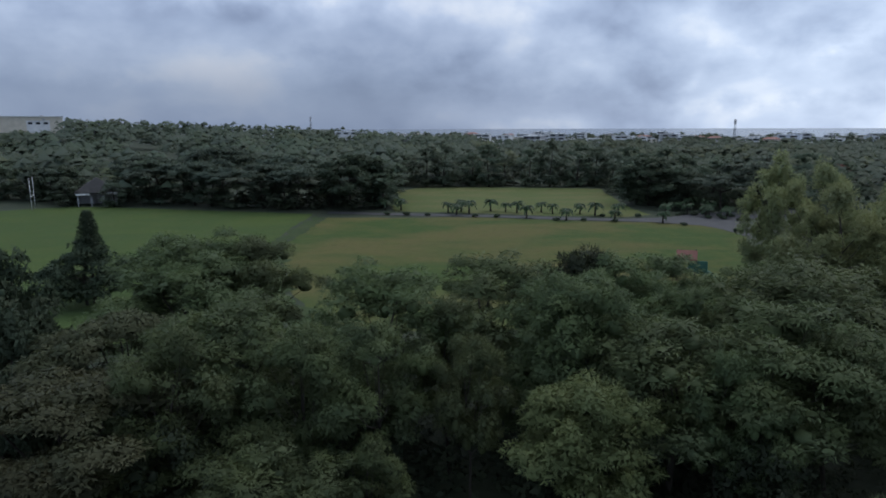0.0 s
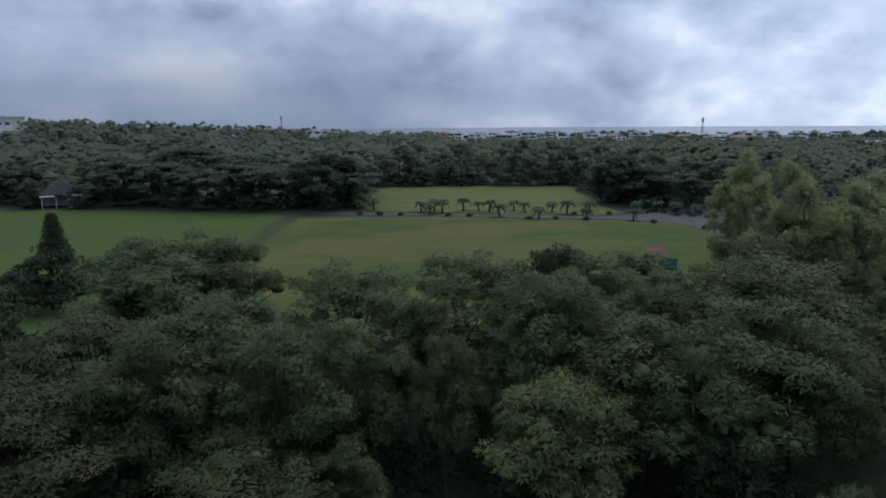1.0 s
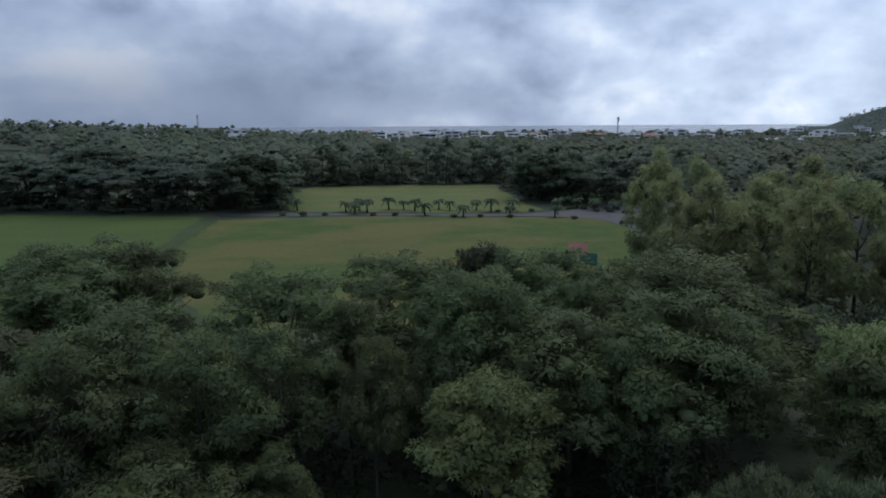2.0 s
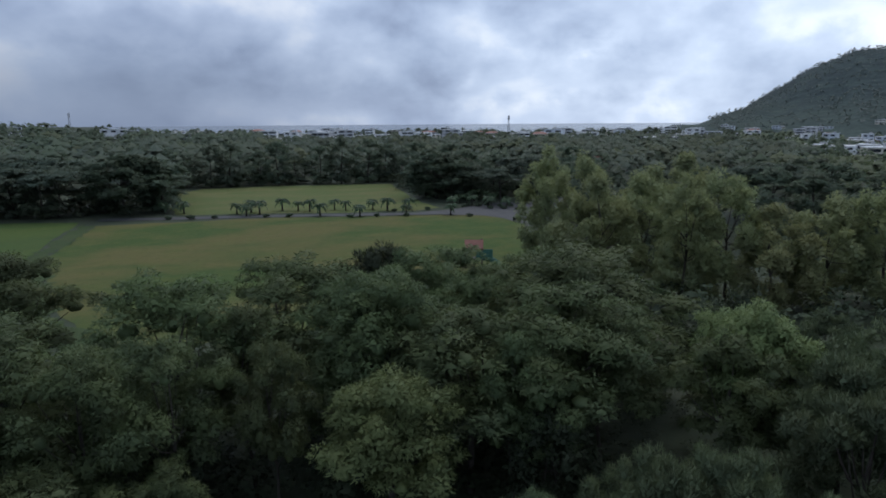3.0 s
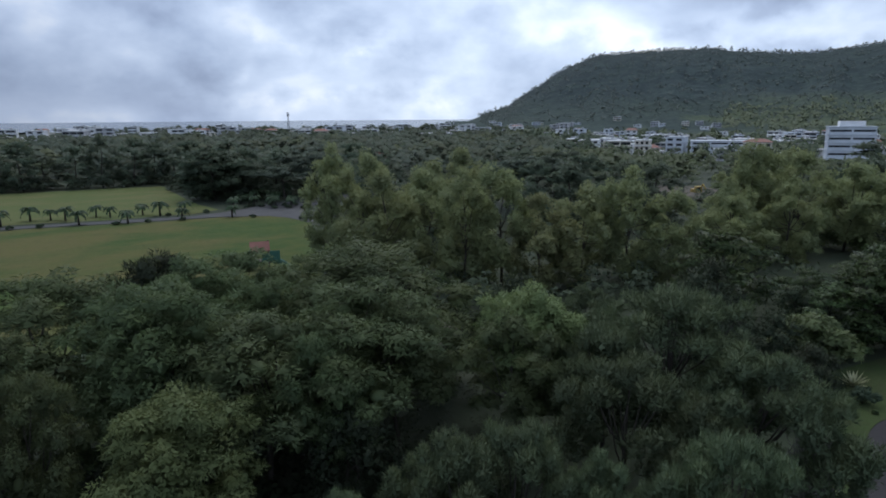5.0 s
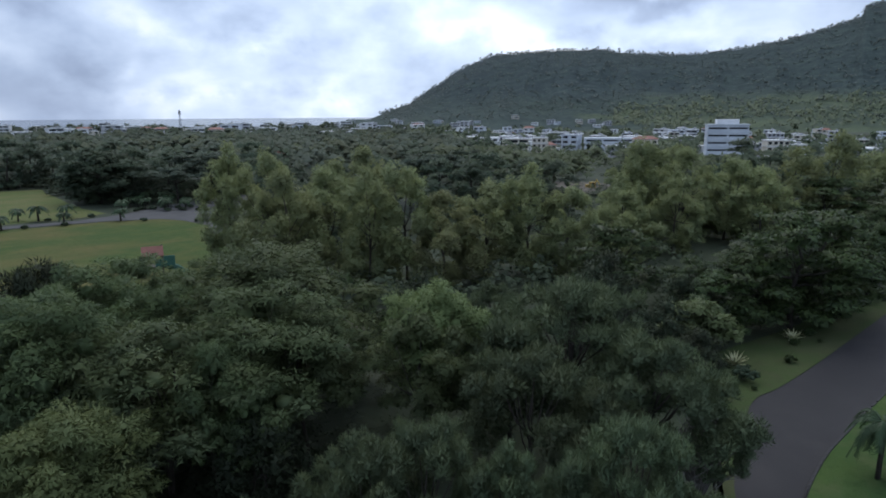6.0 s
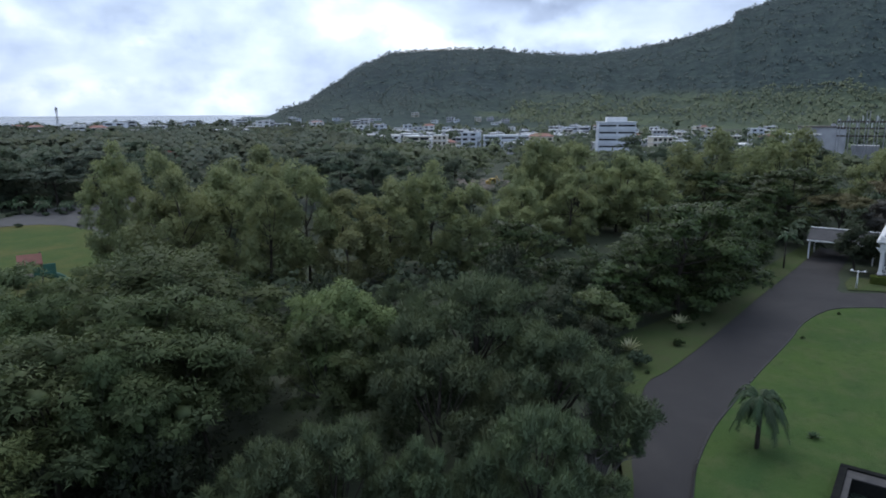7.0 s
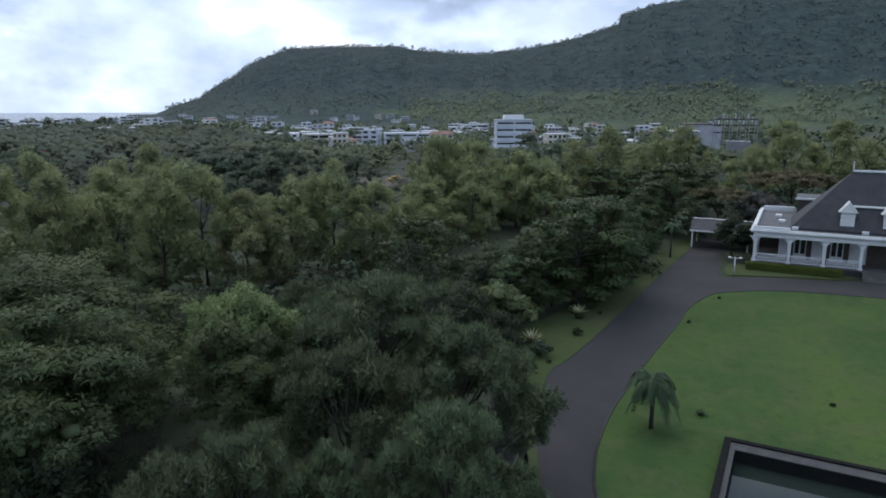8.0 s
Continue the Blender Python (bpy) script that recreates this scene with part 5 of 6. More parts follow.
        for i in range(n):
            y = b + 0.32 + (a - b - 0.64) * i / (n - 1)
            if baluster is None:
                ob = part("baluster", first, WHITE, rail)
                ob.matrix_basis = pose(XF, y, 1.0)
                baluster = ob.data
            else:
                shared("baluster", baluster, rail, (XF, y, 1.0))
    rail = part("balustrade", box(block(XF + 0.2, 3.59, 1.66, XF + 2.8, 3.71, 1.76, 0.01), XF + 0.2, 3.6, 0.92, XF + 2.8, 3.7, 1.0), WHITE, house)
    for i in range(13):
        shared("baluster", baluster, rail, (XF + 0.3 + i * 0.2, 3.65, 1.0))
    # beam, cornice and parapet
    bm = bmesh.new()
    box(bm, XF - 0.28, Y0, 3.69, XF + 0.28, Y1 + 0.02, 4.14, 0.02)
    box(bm, XF + 0.28, Y1 - 0.52, 3.69, 99.6, Y1 + 0.02, 4.14, 0.02)
    part("beam", bm, WHITE, house)
    for q, z0, z1 in ((0.42, 4.145, 4.30), (0.58, 4.305, 4.46), (0.46, 4.465, 4.62)):
        part("cornice", block(XF - q, Y0 - 0.1, z0, XF + 0.5, Y1 + q - 0.2, z1, 0.03), WHITE, house)
        part("cornice", block(XF + 0.5, Y1 - 0.5, z0, 99.8, Y1 + q - 0.2, z1, 0.03), WHITE, house)
    part("veranda_ceiling", block(XF + 0.1, Y0, 4.0, XF + 3.4, Y1 - 0.3, 4.1), WHITE, house)
    part("flat_roof", block(XF - 0.2, Y0, 4.5, 99.6, Y1 - 0.1, 4.64), LEAD, house, "grey flat roof of the side wing")
    bm = bmesh.new()
    box(bm, XF - 0.3, 0.2, 4.62, XF, Y1 + 0.1, 4.9, 0.03)
    box(bm, XF, Y1 - 0.22, 4.62, 97.6, Y1 + 0.08, 5.0, 0.03)
    box(bm, 97.3, 0.0, 4.62, 97.6, Y1 - 0.22, 5.3, 0.03)
    part("parapet", bm, WHITE, house)
    for x, y in ((87.2, 0.9), (91.5, 1.4)):
        part("roof_hatch", block(x, y, 4.65, x + 0.9, y + 0.7, 5.0, 0.03), WHITE, house)
    # steep slate roof with white ridge, hips and dormers
    RX, RY0, RY1, RZ = 87.3, -18.6, -5.35, 11.05
    roof = part("roof", hip_roof(XF + 0.55, -24.6, 91.6, 0.3, 4.66, RX, RY0, RY1, RZ), SLATE, house, "steep dark slate hipped roof")
    part("ridge_cap", block(RX - 0.16, RY0, RZ - 0.08, RX + 0.16, RY1, RZ + 0.14, 0.03), WHITE, roof)
    part("finial", block(RX - 0.06, RY1 - 0.06, RZ, RX + 0.06, RY1 + 0.06, RZ + 1.1, 0.02), WHITE, roof)
    part("finial", block(RX - 0.06, RY0 - 0.06, RZ, RX + 0.06, RY0 + 0.06, RZ + 1.1, 0.02), WHITE, roof)
    rise = (RZ - 4.88) / (RX - XF - 0.55)
    fx = XF + 0.55 + (7.35 - 4.88) / rise
    part("flashing", block(fx - 0.22, -18.6, 7.33, fx + 0.12, -5.6, 7.52, 0.02), WHITE, roof, "white band across the slates")
    for y in (-5.15, -9.1, -14.7, -18.6):
        d = bmesh.new()
        box(d, 83.3, y - 0.66, 5.2, 85.2, y + 0.66, 6.92)
        dorm = part("dormer", d, WHITE, house)
        bm = bmesh.new()
        pts = [(83.12, y - 0.92, 6.86), (83.12, y + 0.92, 6.86), (83.12, y, 8.02), (85.6, y - 0.92, 6.86), (85.6, y + 0.92, 6.86), (85.6, y, 8.02)]
        vs = [bm.verts.new(p) for p in pts]
        for q in ((0, 1, 2), (3, 5, 4), (0, 2, 5, 3), (1, 4, 5, 2), (0, 3, 4, 1)):
            bm.faces.new([vs[i] for i in q])
        bmesh.ops.recalc_face_normals(bm, faces=bm.faces[:])
        part("dormer_roof", bm, WHITE, dorm)
        part("louvre", block(83.26, y - 0.46, 5.6, 83.32, y + 0.46, 6.7, 0.01), WALL, dorm)
    for y in (-0.2, -6.9):
        part("roof_vent", block(XF + 0.3, y - 0.32, 4.66, XF + 0.7, y + 0.32, 5.0, 0.03), WHITE, house)
    # rear wing
    part("rear_wing", block(95.5, -6.0, 4.6, 101, -0.2, 6.6), DARKWOOD, house)
    part("rear_wing_roof", block(95.3, -6.2, 6.6, 101.2, 0.0, 6.72, 0.02), LEAD, house)
    part("rear_wing_fascia", block(95.18, -6.2, 6.58, 95.297, 0.1, 6.80, 0.01), WHITE, house)
    # entrance steps
    for k in range(5):
        part("step", block(XF - 0.35 - 0.34 * (k + 1), -13.2, 0.0, XF - 0.35 - 0.34 * k, -7.0, 0.72 - k * 0.145, 0.015), STEP, house)
    return house


colonial_house()


def covered_way():
    root = tagged(new("covered_way"), "low slate-roofed covered way on white posts over the driveway", "carport")
    bm = bmesh.new()
    ya, yb = 4.6, 11.9
    vs = [bm.verts.new(p) for p in ((90.6, ya, 2.45), (90.6, yb, 2.45), (93.2, yb, 3.6), (93.2, ya, 3.6), (95.8, yb, 2.45), (95.8, ya, 2.45), (90.6, ya, 2.28), (90.6, yb, 2.28), (95.8, yb, 2.28), (95.8, ya, 2.28))]
    for q in ((0, 3, 2, 1), (3, 5, 4, 2), (6, 0, 1, 7), (4, 5, 9, 8), (7, 1, 2, 4, 8), (0, 6, 9, 5, 3), (6, 7, 8, 9)):
        bm.faces.new([vs[i] for i in q])
    bmesh.ops.recalc_face_normals(bm, faces=bm.faces[:])
    roof = part("roof", bm, SLATE, root)
    part("ridge_cap", block(93.08, ya, 3.58, 93.32, yb, 3.68, 0.02), WHITE, roof)
    part("fascia", block(90.5, ya, 2.26, 90.6, yb, 2.44, 0.01), WHITE, root)
    for x, y in ((90.8, 11.6), (95.6, 11.6), (90.8, 4.9), (95.6, 4.9), (90.8, 8.2)):
        if y == 8.2:
            continue
        part("post", block(x - 0.09, y - 0.09, 0.0, x + 0.09, y + 0.09, 2.3, 0.015), WHITE, root)
    return root


covered_way()


def lamp_post(name, at):
    root = tagged(new(name), "white garden lamp post with two arms", "lamp post")
    bm = bmesh.new()
    bmesh.ops.create_cone(bm, cap_ends=True, segments=10, radius1=0.09, radius2=0.045, depth=1.9, matrix=Matrix.Translation((0, 0, 0.95)))
    part("post", bm, WHITE, root, smooth=True)
    part("arm", block(-0.03, -0.55, 1.72, 0.03, 0.55, 1.78, 0.01), WHITE, root)
    for y in (-0.55, 0.55):
        bm = bmesh.new()
        bmesh.ops.create_uvsphere(bm, u_segments=10, v_segments=6, radius=0.17, matrix=Matrix.Translation((0, y, 1.82)) @ Matrix.Diagonal((1, 1, 0.7, 1)))
        part("globe", bm, WHITE, root, smooth=True)
    root.matrix_basis = pose(*at)
    return root


lamp_post("garden_lamp", (77.8, 5.3, 0.08))


def hedge(name, x0, y0, x1, y1, h, label, seed):
    rng = np.random.default_rng(seed)
    root = new(name)
    bm = block(x0 + 0.1, y0 + 0.1, 0, x1 - 0.1, y1 - 0.1, h - 0.08, 0.06)
    part("body", bm, HEDGE_LEAF, root)
    n = int(1500 * max(x1 - x0, y1 - y0) / 6)
    p = np.stack([rng.uniform(x0, x1, n), rng.uniform(y0, y1, n), np.full(n, h - 0.06)], 1)
    q = np.stack([np.full(n, x0 + 0.08), rng.uniform(y0, y1, n), rng.uniform(0.05, h, n)], 1)
    c = np.concatenate([p, q])
    tagged(foliage_object("leaves", [leaf_cards(rng, c, np.full(len(c), 0.06), 2, 0.13, 0.07, 0, 1.0, -0.2)], HEDGE_LEAF, root), kind="stuff")
    return tagged(root, label, "hedge")


hedge("clipped_hedge", 80.6, -5.2, 81.6, 4.4, 0.88, "low clipped yellow-green hedge before the veranda", 71)


def basin():
    """Raised stone basin: coping, inner ledge and still water."""
    root = tagged(new("water_basin"), "rectangular dark stone basin of still water in the lawn", "basin")
    X0, X1, Y0, Y1 = 18.0, 36.5, -26.0, 2.2
    c, led = 0.34, 0.80
    for nm, a in (("coping", (X1 - c, Y0, X1, Y1)), ("coping", (X0, Y1 - c, X1 - c, Y1)), ("coping", (X0, Y0, X0 + c, Y1 - c)), ("coping", (X0 + c, Y0, X1 - c, Y0 + c))):
        part(nm, block(a[0], a[1], -0.85, a[2], a[3], 0.50, 0.02), BLACK_STONE, root)
    for a in ((X1 - c - led, Y0 + c, X1 - c, Y1 - c), (X0 + c, Y1 - c - 0.28, X1 - c - led, Y1 - c)):
        part("inner_wall", block(a[0] + 0.02, a[1] + 0.02, -0.85, a[2], a[3], 0.33), BLACK_STONE, root)
        part("ledge", block(a[0], a[1], 0.333, a[2], a[3], 0.40, 0.015), LEDGE, root, "weathered grey ledge")
    part("bed", block(X0 + c, Y0 + c, -0.85, X1 - c - led, Y1 - c - 0.28, -0.75), STONE, root)
    part("water", block(X0 + c + 0.01, Y0 + c + 0.01, -0.45, X1 - c - led + 0.01, Y1 - c - 0.27, -0.35), BASIN_WATER, root, "still grey-green water")
    return root


basin()

# kerb stones round the lawn
kerb = tagged(new("kerb"), "thin stone kerb along the edge of the lawn", "kerb", kind="structure")
kerb_mesh = None
length = 0.0
for (ax, ay), (bx, by) in zip(KERB, KERB[1:]):
    n = max(1, round(math.hypot(bx - ax, by - ay) / 0.9))
    for i in range(n):
        x, y = ax + (bx - ax) * (i + 0.5) / n, ay + (by - ay) * (i + 0.5) / n
        turn = math.degrees(math.atan2(by - ay, bx - ax))
        if kerb_mesh is None:
            ob = part("kerb_stone", block(-0.44, -0.07, 0, 0.44, 0.07, 0.15, 0.015), STONE, kerb)
            ob.matrix_basis = pose(x, y, 0, 0, 0, turn)
            kerb_mesh = ob.data
        else:
            shared("kerb_stone", kerb_mesh, kerb, (x, y, 0), turn)


# ------------------------------------------------------------------ small things by the fields
def field_hut():
    root = tagged(new("play_hut"), "small open play hut with a red pitched roof and teal panels", "hut")
    bm = bmesh.new()
    vs = [bm.verts.new(p) for p in ((-1.15, -0.95, 2.55), (1.15, -0.95, 2.55), (1.15, 0, 3.5), (-1.15, 0, 3.5), (1.15, 0.95, 2.55), (-1.15, 0.95, 2.55))]
    low = [bm.verts.new(v.co - Vector((0, 0, 0.09))) for v in vs]
    for q in ((0, 1, 2, 3), (3, 2, 4, 5)):
        bm.faces.new([vs[k] for k in q])
        bm.faces.new([low[k] for k in q[::-1]])
    for a, b in ((0, 1), (1, 2), (2, 4), (4, 5), (5, 3), (3, 0)):
        bm.faces.new((vs[b], vs[a], low[a], low[b]))
    bmesh.ops.recalc_face_normals(bm, faces=bm.faces[:])
    part("roof", bm, TILE_RED, root, "faded red pitched roof")
    for x in (-1.0, 1.0):
        for y in (-0.8, 0.8):
            part("post", block(x - 0.07, y - 0.07, 0, x + 0.07, y + 0.07, 2.62 + (x > 0) * 0.9 * (y > 0), 0.01), DARKWOOD, root)
    part("deck", block(-1.1, -0.9, 1.1, 1.1, 0.9, 1.2, 0.01), DARKWOOD, root)
    part("panel", block(0.2, -0.98, 1.2, 1.05, -0.9, 2.2, 0.02), GREEN_PAINT, root, "teal side panel")
    part("panel", block(1.1, -0.9, 1.2, 2.3, -0.82, 2.45, 0.05), GREEN_PAINT, root, "teal side panel")
    mesh_object("slide", *tube_data([(1.1, -0.2, 1.3), (2.4, -0.2, 0.9), (3.4, -0.2, 0.15)], [0.38, 0.38, 0.38], 8), GREEN_PAINT, root, "teal tube slide")
    root.matrix_basis = pose(28.4, 75.6, 0, 0, 0, -20)


field_hut()


def goal_post():
    root = tagged(new("goal_post"), "tall white goal posts at the end of the field", "goal post")
    for y in (-2.8, 2.8):
        bm = bmesh.new()
        bmesh.ops.create_cone(bm, cap_ends=True, segments=8, radius1=0.07, radius2=0.045, depth=7.0, matrix=Matrix.Translation((0, y, 3.5)))
        part("upright", bm, WHITE, root, smooth=True)
    part("crossbar", block(-0.06, -2.75, 2.95, 0.06, 2.75, 3.07, 0.01), WHITE, root)
    root.matrix_basis = pose(-90.4, 145.4, 0, 0, 0, 25)


goal_post()


def pavilion():
    root = tagged(new("pavilion"), "open pavilion with a dark thatched hipped roof and white eaves", "pavilion")
    part("roof", hip_roof(-4.6, -3.6, 4.6, 3.6, 2.9, 0.0, -1.0, 1.0, 6.4, 0.3), THATCH, root, "dark thatched roof")
    for x0, x1 in ((-4.4, -1.6), (0.4, 4.2)):
        part("eave_board", block(x0, -3.72, 2.62, x1, -3.60, 3.0, 0.01), WHITE, root)
    part("back_wall", block(-4.0, 2.8, 0, 4.0, 3.0, 2.9), WALL_GREY, root)
    for x in (-4.0, -1.3, 1.3, 4.0):
        part("post", block(x - 0.11, -3.2, 0, x + 0.11, -2.98, 2.95, 0.02), WALL_GREY, root)
    root.matrix_basis = pose(-80.5, 154.0, 0.0, 0, 0, 27)


pavilion()


def digger():
    root = tagged(new("digger"), "yellow digger parked in a clearing among the trees", "digger")
    part("cab", block(-0.8, -0.8, 1.1, 0.6, 0.8, 2.8, 0.08), YELLOW, root)
    part("window", block(-0.83, -0.6, 1.9, -0.79, 0.6, 2.6), PANE, root)
    part("engine", block(0.6, -1.1, 1.0, 2.2, 1.1, 2.0, 0.1), YELLOW, root)
    for y in (-1.0, 1.0):
        part("track", block(-1.6, y - 0.25, 0, 1.9, y + 0.25, 0.9, 0.2), STONE, root)
    mesh_object("boom", *tube_data([(-0.7, 0, 1.4), (-2.6, 0, 3.6), (-4.2, 0, 2.6), (-4.6, 0, 0.9)], [0.22, 0.2, 0.16, 0.1], 4), YELLOW, root)
    part("bucket", block(-5.1, -0.5, 0.2, -4.3, 0.5, 1.0, 0.1), STONE, root)
    root.matrix_basis = pose(139.5, 88.8, -0.7, 0, 0, 60) @ Matrix.Diagonal((0.85, 0.85, 0.85, 1))


# ------------------------------------------------------------------ the town
def pane_mesh():
    bm = block(-0.04, -0.5, -0.5, 0.04, 0.5, 0.5)
    me = bpy.data.meshes.new("window")
    bm.to_mesh(me)
    bm.free()
    me.materials.append(PANE)
    return me


WINDOW = pane_mesh()


def building(name, x, y, z, w, d, storeys, wall, turn, label, roof=None, storey=3.0, bays=4, slabs=True, fill=0.55, tall=1.35):
    """A flat-roofed town block: walls, floor slabs, parapet and every window of the side towards the fields."""
    root = tagged(new(name), label, "building")
    h = storeys * storey
    part("wall", block(-d / 2, -w / 2, -4, d / 2, w / 2, h), wall, root)
    if slabs:
        for k in range(1, storeys + 1):
            part("slab", block(-d / 2 - 0.35, -w / 2 - 0.3, k * storey - 0.22, d / 2 + 0.3, w / 2 + 0.3, k * storey + 0.16), WALL_BLUE if wall is WALL_BLUE else WALL_WHITE, root)
    if roof:
        part("roof", hip_roof(-d / 2 - 0.5, -w / 2 - 0.5, d / 2 + 0.5, w / 2 + 0.5, h, 0, -w / 4, w / 4, h + 1.8, 0.15), roof, root)
    else:
        part("water_tank", block(-1, -w / 4 - 0.8, h, 1, -w / 4 + 0.8, h + 1.4, 0.1), WALL_GREY, root)
    for k in range(storeys):
        for b in range(bays):
            yy = -w / 2 + w * (b + 0.5) / bays
            ob = shared("window", WINDOW, root, (-d / 2 - 0.02, yy, k * storey + 1.55))
            ob.scale = (1, w / bays * fill, tall)
    root.matrix_basis = pose(x, y, z, 0, 0, turn)
    return root


def bearing(az, d):
    return d * math.sin(radians(az)), d * math.cos(radians(az))


def facing(az):
    return 90 - az


def town_block(name, az, d, w, dep, storeys, wall, label, z=0.0, twist=0.0, **kw):
    x, y = bearing(az, d)
    return building(name, x, y, z, w, dep, storeys, wall, facing(az) + twist, label, **kw)


# the tall pale block
hotel = town_block("apartment_block", 67.7, 318, 16.5, 10, 6, WALL_BLUE, "pale blue and white apartment block of stepped storeys", -5.6, 8, storey=3.1, bays=2, fill=0.9, tall=0.75)
part("podium", block(-8, -8, -4, 4, 7, 3.0), WALL_WHITE, hotel)
part("penthouse", block(-3, -4.5, 18.7, 3, 4.5, 20.8, 0.1), WALL_WHITE, hotel)
town_block("town_building", 49.4, 430, 26, 16, 3, WALL_WHITE, "low white flat-roofed building in the town", -5.5, 8, bays=6)
town_block("town_building", 51.6, 410, 14, 12, 3, WALL_CREAM, "cream rendered house in the town", -5.5, -10, bays=4)
town_block("town_building", 58.8, 420, 30, 14, 3, WALL_BLUE, "long pale blue-grey building in the town", -5.5, 5, bays=3, fill=0.85, tall=0.9)
town_block("town_building", 61.6, 400, 14, 10, 3, WALL_CREAM, "cream house with a red tiled roof", -5.5, 0, roof=TILE_RED)
town_block("town_building", 63.3, 340, 10, 10, 2, WALL_CREAM, "cream house among the trees", -5.5, 20, bays=3)
town_block("town_building", 71.2, 300, 13, 10, 2, WALL_PINK, "brick-pink house below the apartment block", -5.5, 8, bays=4)
town_block("town_building", 69.4, 255, 12, 9, 2, WALL_WHITE, "low white house behind the casuarinas", -4.0, -5, bays=4)
town_block("town_building", 30.9, 215, 4.2, 5, 1, WALL_CREAM, "small house with a steep roof among the woods", 2.6, 100, roof=TILE_RED, bays=1, slabs=False)
town_block("town_building", 36.0, 470, 24, 14, 3, WALL_GREY, "grey concrete building with bands of windows", -2.0, 15, bays=2, fill=0.9, tall=0.75)
factory = town_block("factory_block", 81.3, 300, 12, 12, 4, GREY_BOX, "large grey clad factory block behind the trees", -5.0, 10, storey=3.4, bays=0, slabs=False)
part("roof_edge", block(-6.4, -6.4, 13.5, 6.4, 6.4, 13.9), WALL_WHITE, factory)
part("stair_tower", block(-5, -7.8, -4, 1, -5.9, 11.5), WALL_GREY, factory)
shed = town_block("factory_shed", 82.7, 332, 17, 14, 4, WALL_GREY, "low brown-grey industrial shed behind the factory block", -6.0, 6, storey=4.2, bays=0, slabs=False)
part("roof_sheet", block(-7.4, -8.9, 16.8, 7.4, 8.9, 17.2), DARKWOOD, shed)


def switchyard():
    """Lattice gantries of a substation."""
    root = tagged(new("switchyard"), "steel lattice gantries of an electric substation", "substation")
    rng = random.Random(72)
    for i in range(6):
        y = -7.5 + i * 3.0
        h = rng.uniform(10, 14.5)
        bm = bmesh.new()
        for s in (-0.5, 0.5):
            for q in (-0.5, 0.5):
                box(bm, s - 0.13, y + q - 0.13, -9, s + 0.13, y + q + 0.13, h)
        for k in range(8):
            z = k * h / 8
            box(bm, -0.55, y - 0.55, z, 0.55, y - 0.43, z + 0.14)
            box(bm, -0.55, y + 0.43, z, 0.55, y + 0.55, z + 0.14)
        part("gantry", bm, STEEL, root)
    for z in (5.2, 8.0, 10.4):
        part("crossbeam", block(-0.35, -8, z, 0.35, 8, z + 0.6), DARKWOOD, root)
    for i in range(11):
        part("insulator", block(-0.25, -7.6 + i * 1.5, 8.6 + (i % 3) * 1.2, 0.25, -7.2 + i * 1.5, 10.4 + (i % 3) * 1.2), WALL_WHITE, root)
    part("hall", block(2, -6, -9, 8, 3, 2.0), WALL_GREY, root)
    root.matrix_basis = pose(*bearing(85.25, 290), 3.0, 0, 0, facing(86))


switchyard()

rt = random.Random(73)
walls = [WALL_WHITE, WALL_GREY, WALL_CREAM, WALL_GREY, WALL_WHITE, WALL_BLUE, WALL_CREAM]
words = {WALL_WHITE.name: "white", WALL_CREAM.name: "cream", WALL_GREY.name: "grey", WALL_BLUE.name: "pale blue"}


def houses(n, az, dist, low, high, size, group):
    for i in range(n):
        wl = rt.choice(walls)
        a, d = rt.uniform(*az), rt.uniform(*dist)
        st = rt.choice((1, 2, 2, 3))
        z = rt.uniform(low, high)
        red = rt.random() < 0.08
        b = town_block("town_house", a, d, rt.uniform(*size), rt.uniform(8, 12), st, wl, words[wl.name] + (" rendered house with a red hipped roof" if red else " flat-roofed concrete house of the town"), z, rt.uniform(-25, 25), roof=TILE_RED if red else None, bays=rt.choice((2, 3, 4)) if d < 560 else 2, fill=rt.choice((0.5, 0.6, 0.85)))
        tagged(b, group=group)


houses(62, (-6, 13), (470, 820), -0.5, 2.5, (7, 17), "houses towards the sea")
houses(50, (12, 37), (540, 1080), -1.0, 2.0, (8, 18), "houses towards the sea")
houses(125, (44, 81), (345, 800), -7.0, -3.5, (6, 12), "houses below the hill")
houses(22, (36, 48), (600, 950), -4.0, 1.0, (9, 16), "houses below the hill")
for i in range(18):
    a, d = rt.uniform(40, 60), rt.uniform(1040, 1190)
    tagged(town_block("hill_house", a, d, rt.uniform(9, 15), 9, rt.choice((1, 2)), rt.choice(walls), "small pale house at the foot of the hill", hill_height(d, a) + 1, rt.uniform(-20, 20), bays=3), group="houses at the foot of the hill")
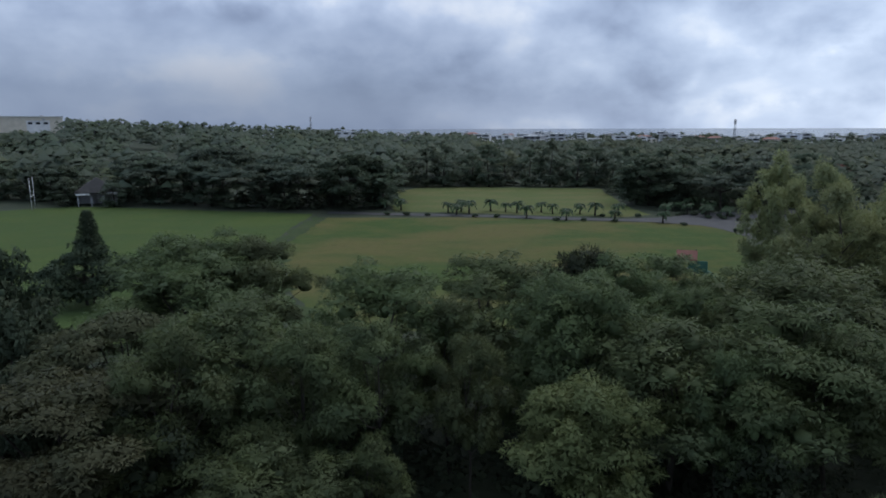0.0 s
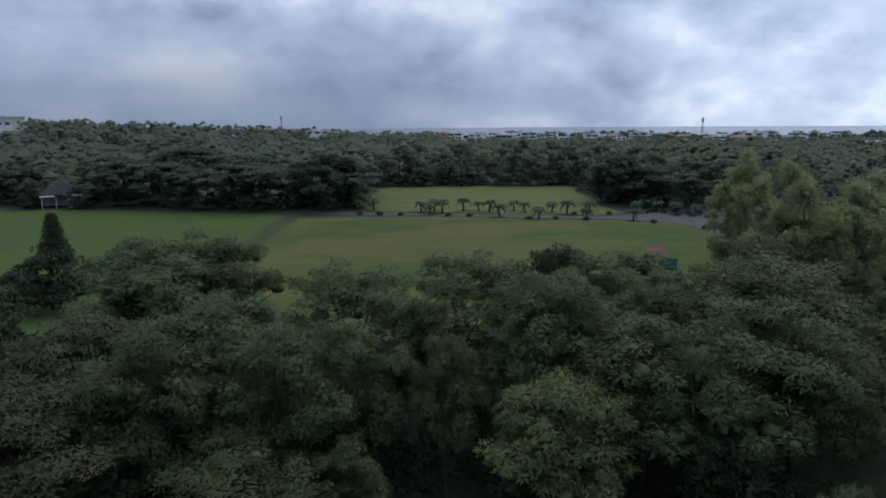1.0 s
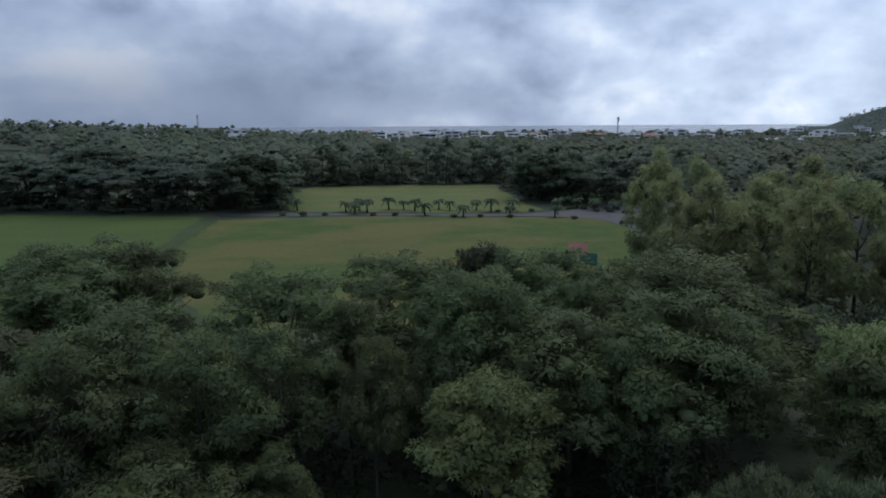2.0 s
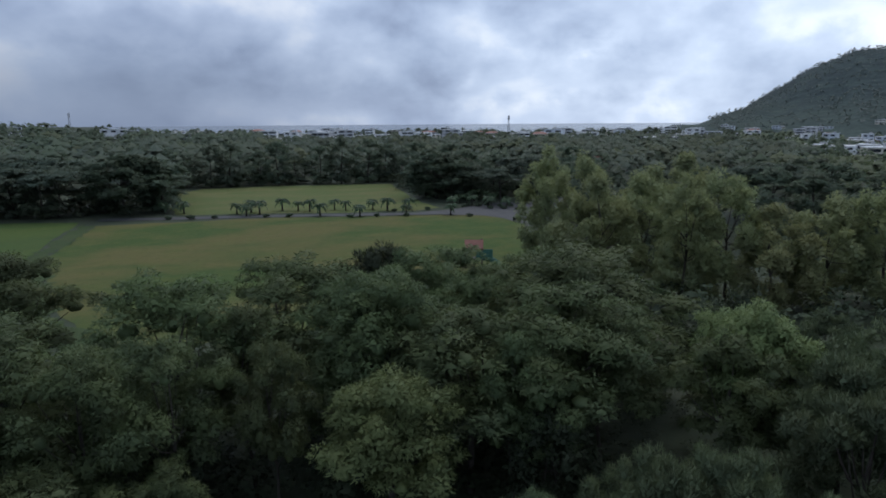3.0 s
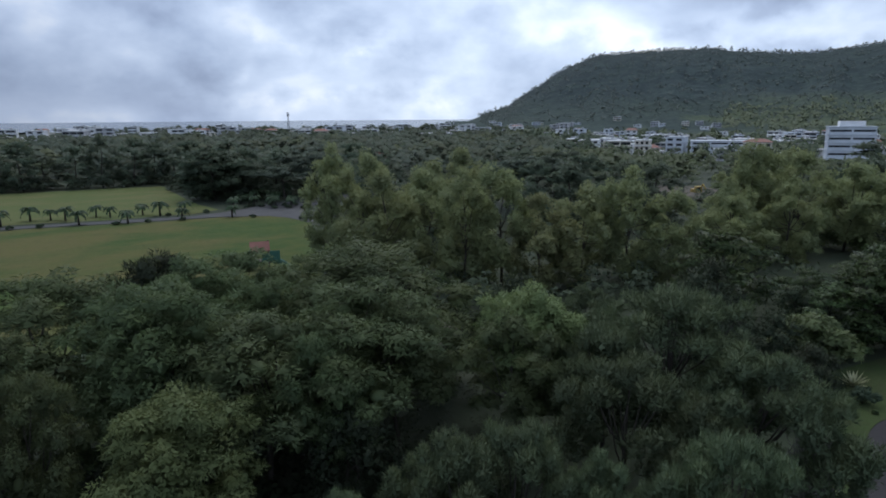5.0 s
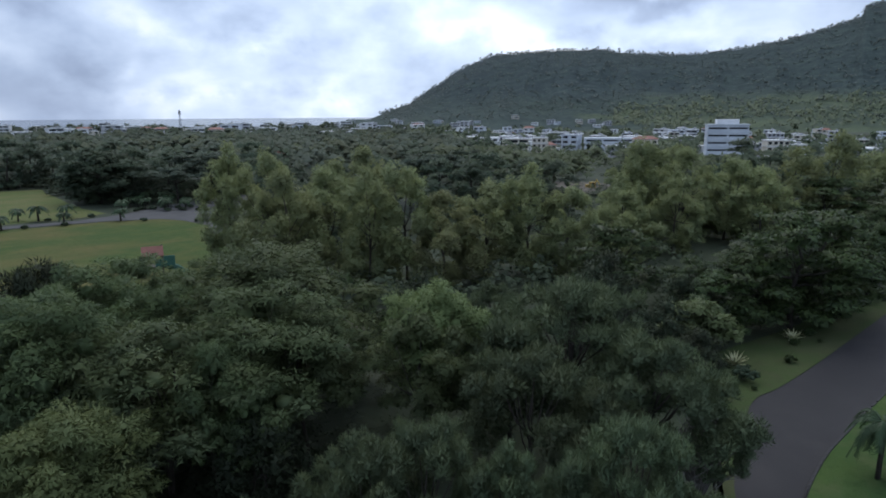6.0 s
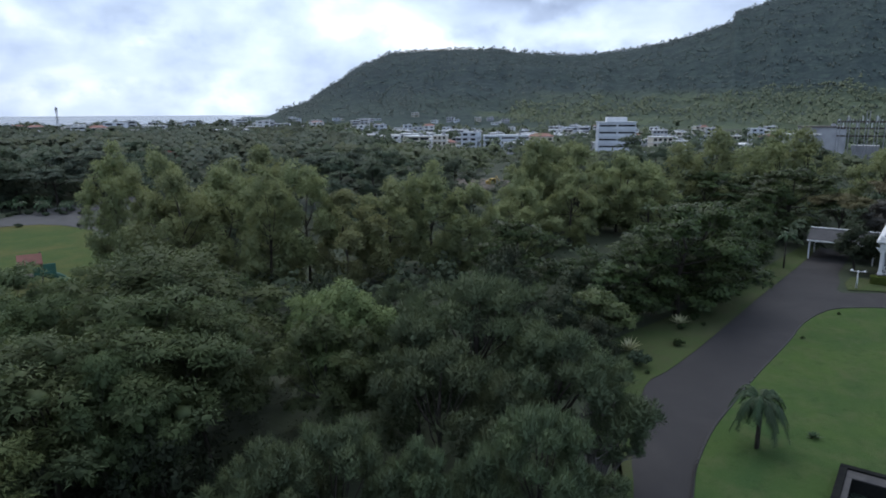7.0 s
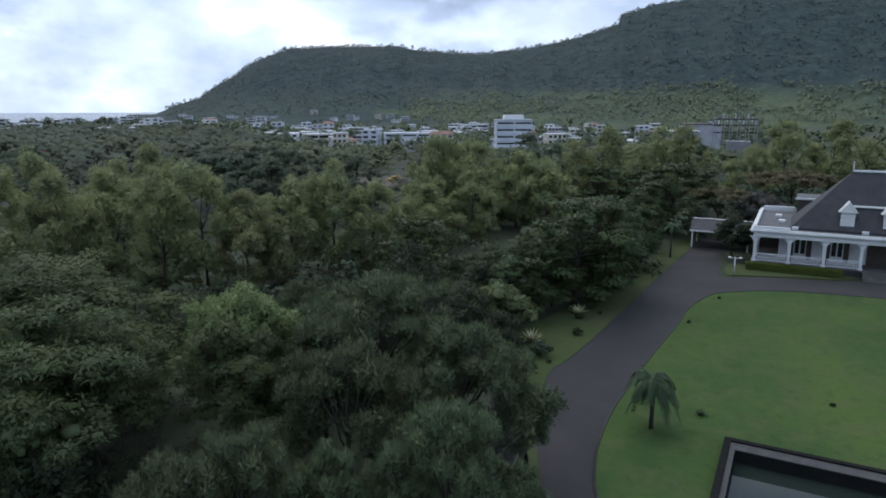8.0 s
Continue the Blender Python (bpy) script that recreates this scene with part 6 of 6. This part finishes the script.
# the warehouse on the rise to the west
x, y = bearing(-32.0, 560)
wh = building("warehouse", x, y, 16.2, 50, 16, 2, WALL_CREAM, facing(-32.0), "long cream warehouse on the wooded rise", storey=4.5, bays=0, slabs=False)
part("roof_edge", block(-8.6, -25.4, 9.0, 8.6, 25.4, 9.6), WALL_WHITE, wh)
for a, d, w in ((-28.2, 520, 14), (-24.6, 520, 10), (-17.0, 540, 16), (-14.6, 560, 9), (-31.0, 470, 12), (-8.2, 560, 18), (-6.6, 560, 12)):
    x, y = bearing(a, d)
    tagged(building("slope_house", x, y, terrain(x, y) + 6.6, w, 9, 1, WALL_WHITE, facing(a), "pale house half hidden in the trees of the rise", bays=3), group="houses on the rise")


def mast(name, az, d, h, z, label):
    root = tagged(new(name), label, "mast")
    for s in range(3):
        q = 2.1 * s
        mesh_object("leg", *tube_data([(1.6 * math.cos(q), 1.6 * math.sin(q), 0), (0.45 * math.cos(q), 0.45 * math.sin(q), h)], [0.28, 0.16], 5), STEEL, root)
    bm = bmesh.new()
    for k in range(14):
        t = k / 14
        r = 1.6 - 1.15 * t
        box(bm, -r * 0.8, -r * 0.8, h * t, r * 0.8, r * 0.8, h * t + 0.25)
    part("bracing", bm, STEEL, root)
    bm = bmesh.new()
    for q in range(3):
        box(bm, 0.9 * math.cos(q * 2.1) - 0.3, 0.9 * math.sin(q * 2.1) - 0.3, h - 5, 0.9 * math.cos(q * 2.1) + 0.3, 0.9 * math.sin(q * 2.1) + 0.3, h - 1)
    part("antenna", bm, WALL_GREY, root)
    x, y = bearing(az, d)
    root.matrix_basis = pose(x, y, z)


mast("radio_mast", 23.5, 760, 24.0, 0.5, "lattice radio mast over the roofs of the town")
mast("radio_mast", -11.1, 820, 22.0, 8.0, "distant thin radio mast on the wooded rise")
for a in (36.9, 37.35, 34.9):
    root = tagged(new("chimney_stack"), "distant tall chimney stack by the sea", "chimney", "stacks by the sea")
    x, y = bearing(a, 1150)
    mesh_object("shaft", *tube_data([(x, y, -2), (x, y, 12 if a > 36 else 9)], [1.3, 0.9], 8), WALL_GREY, root)
digger()
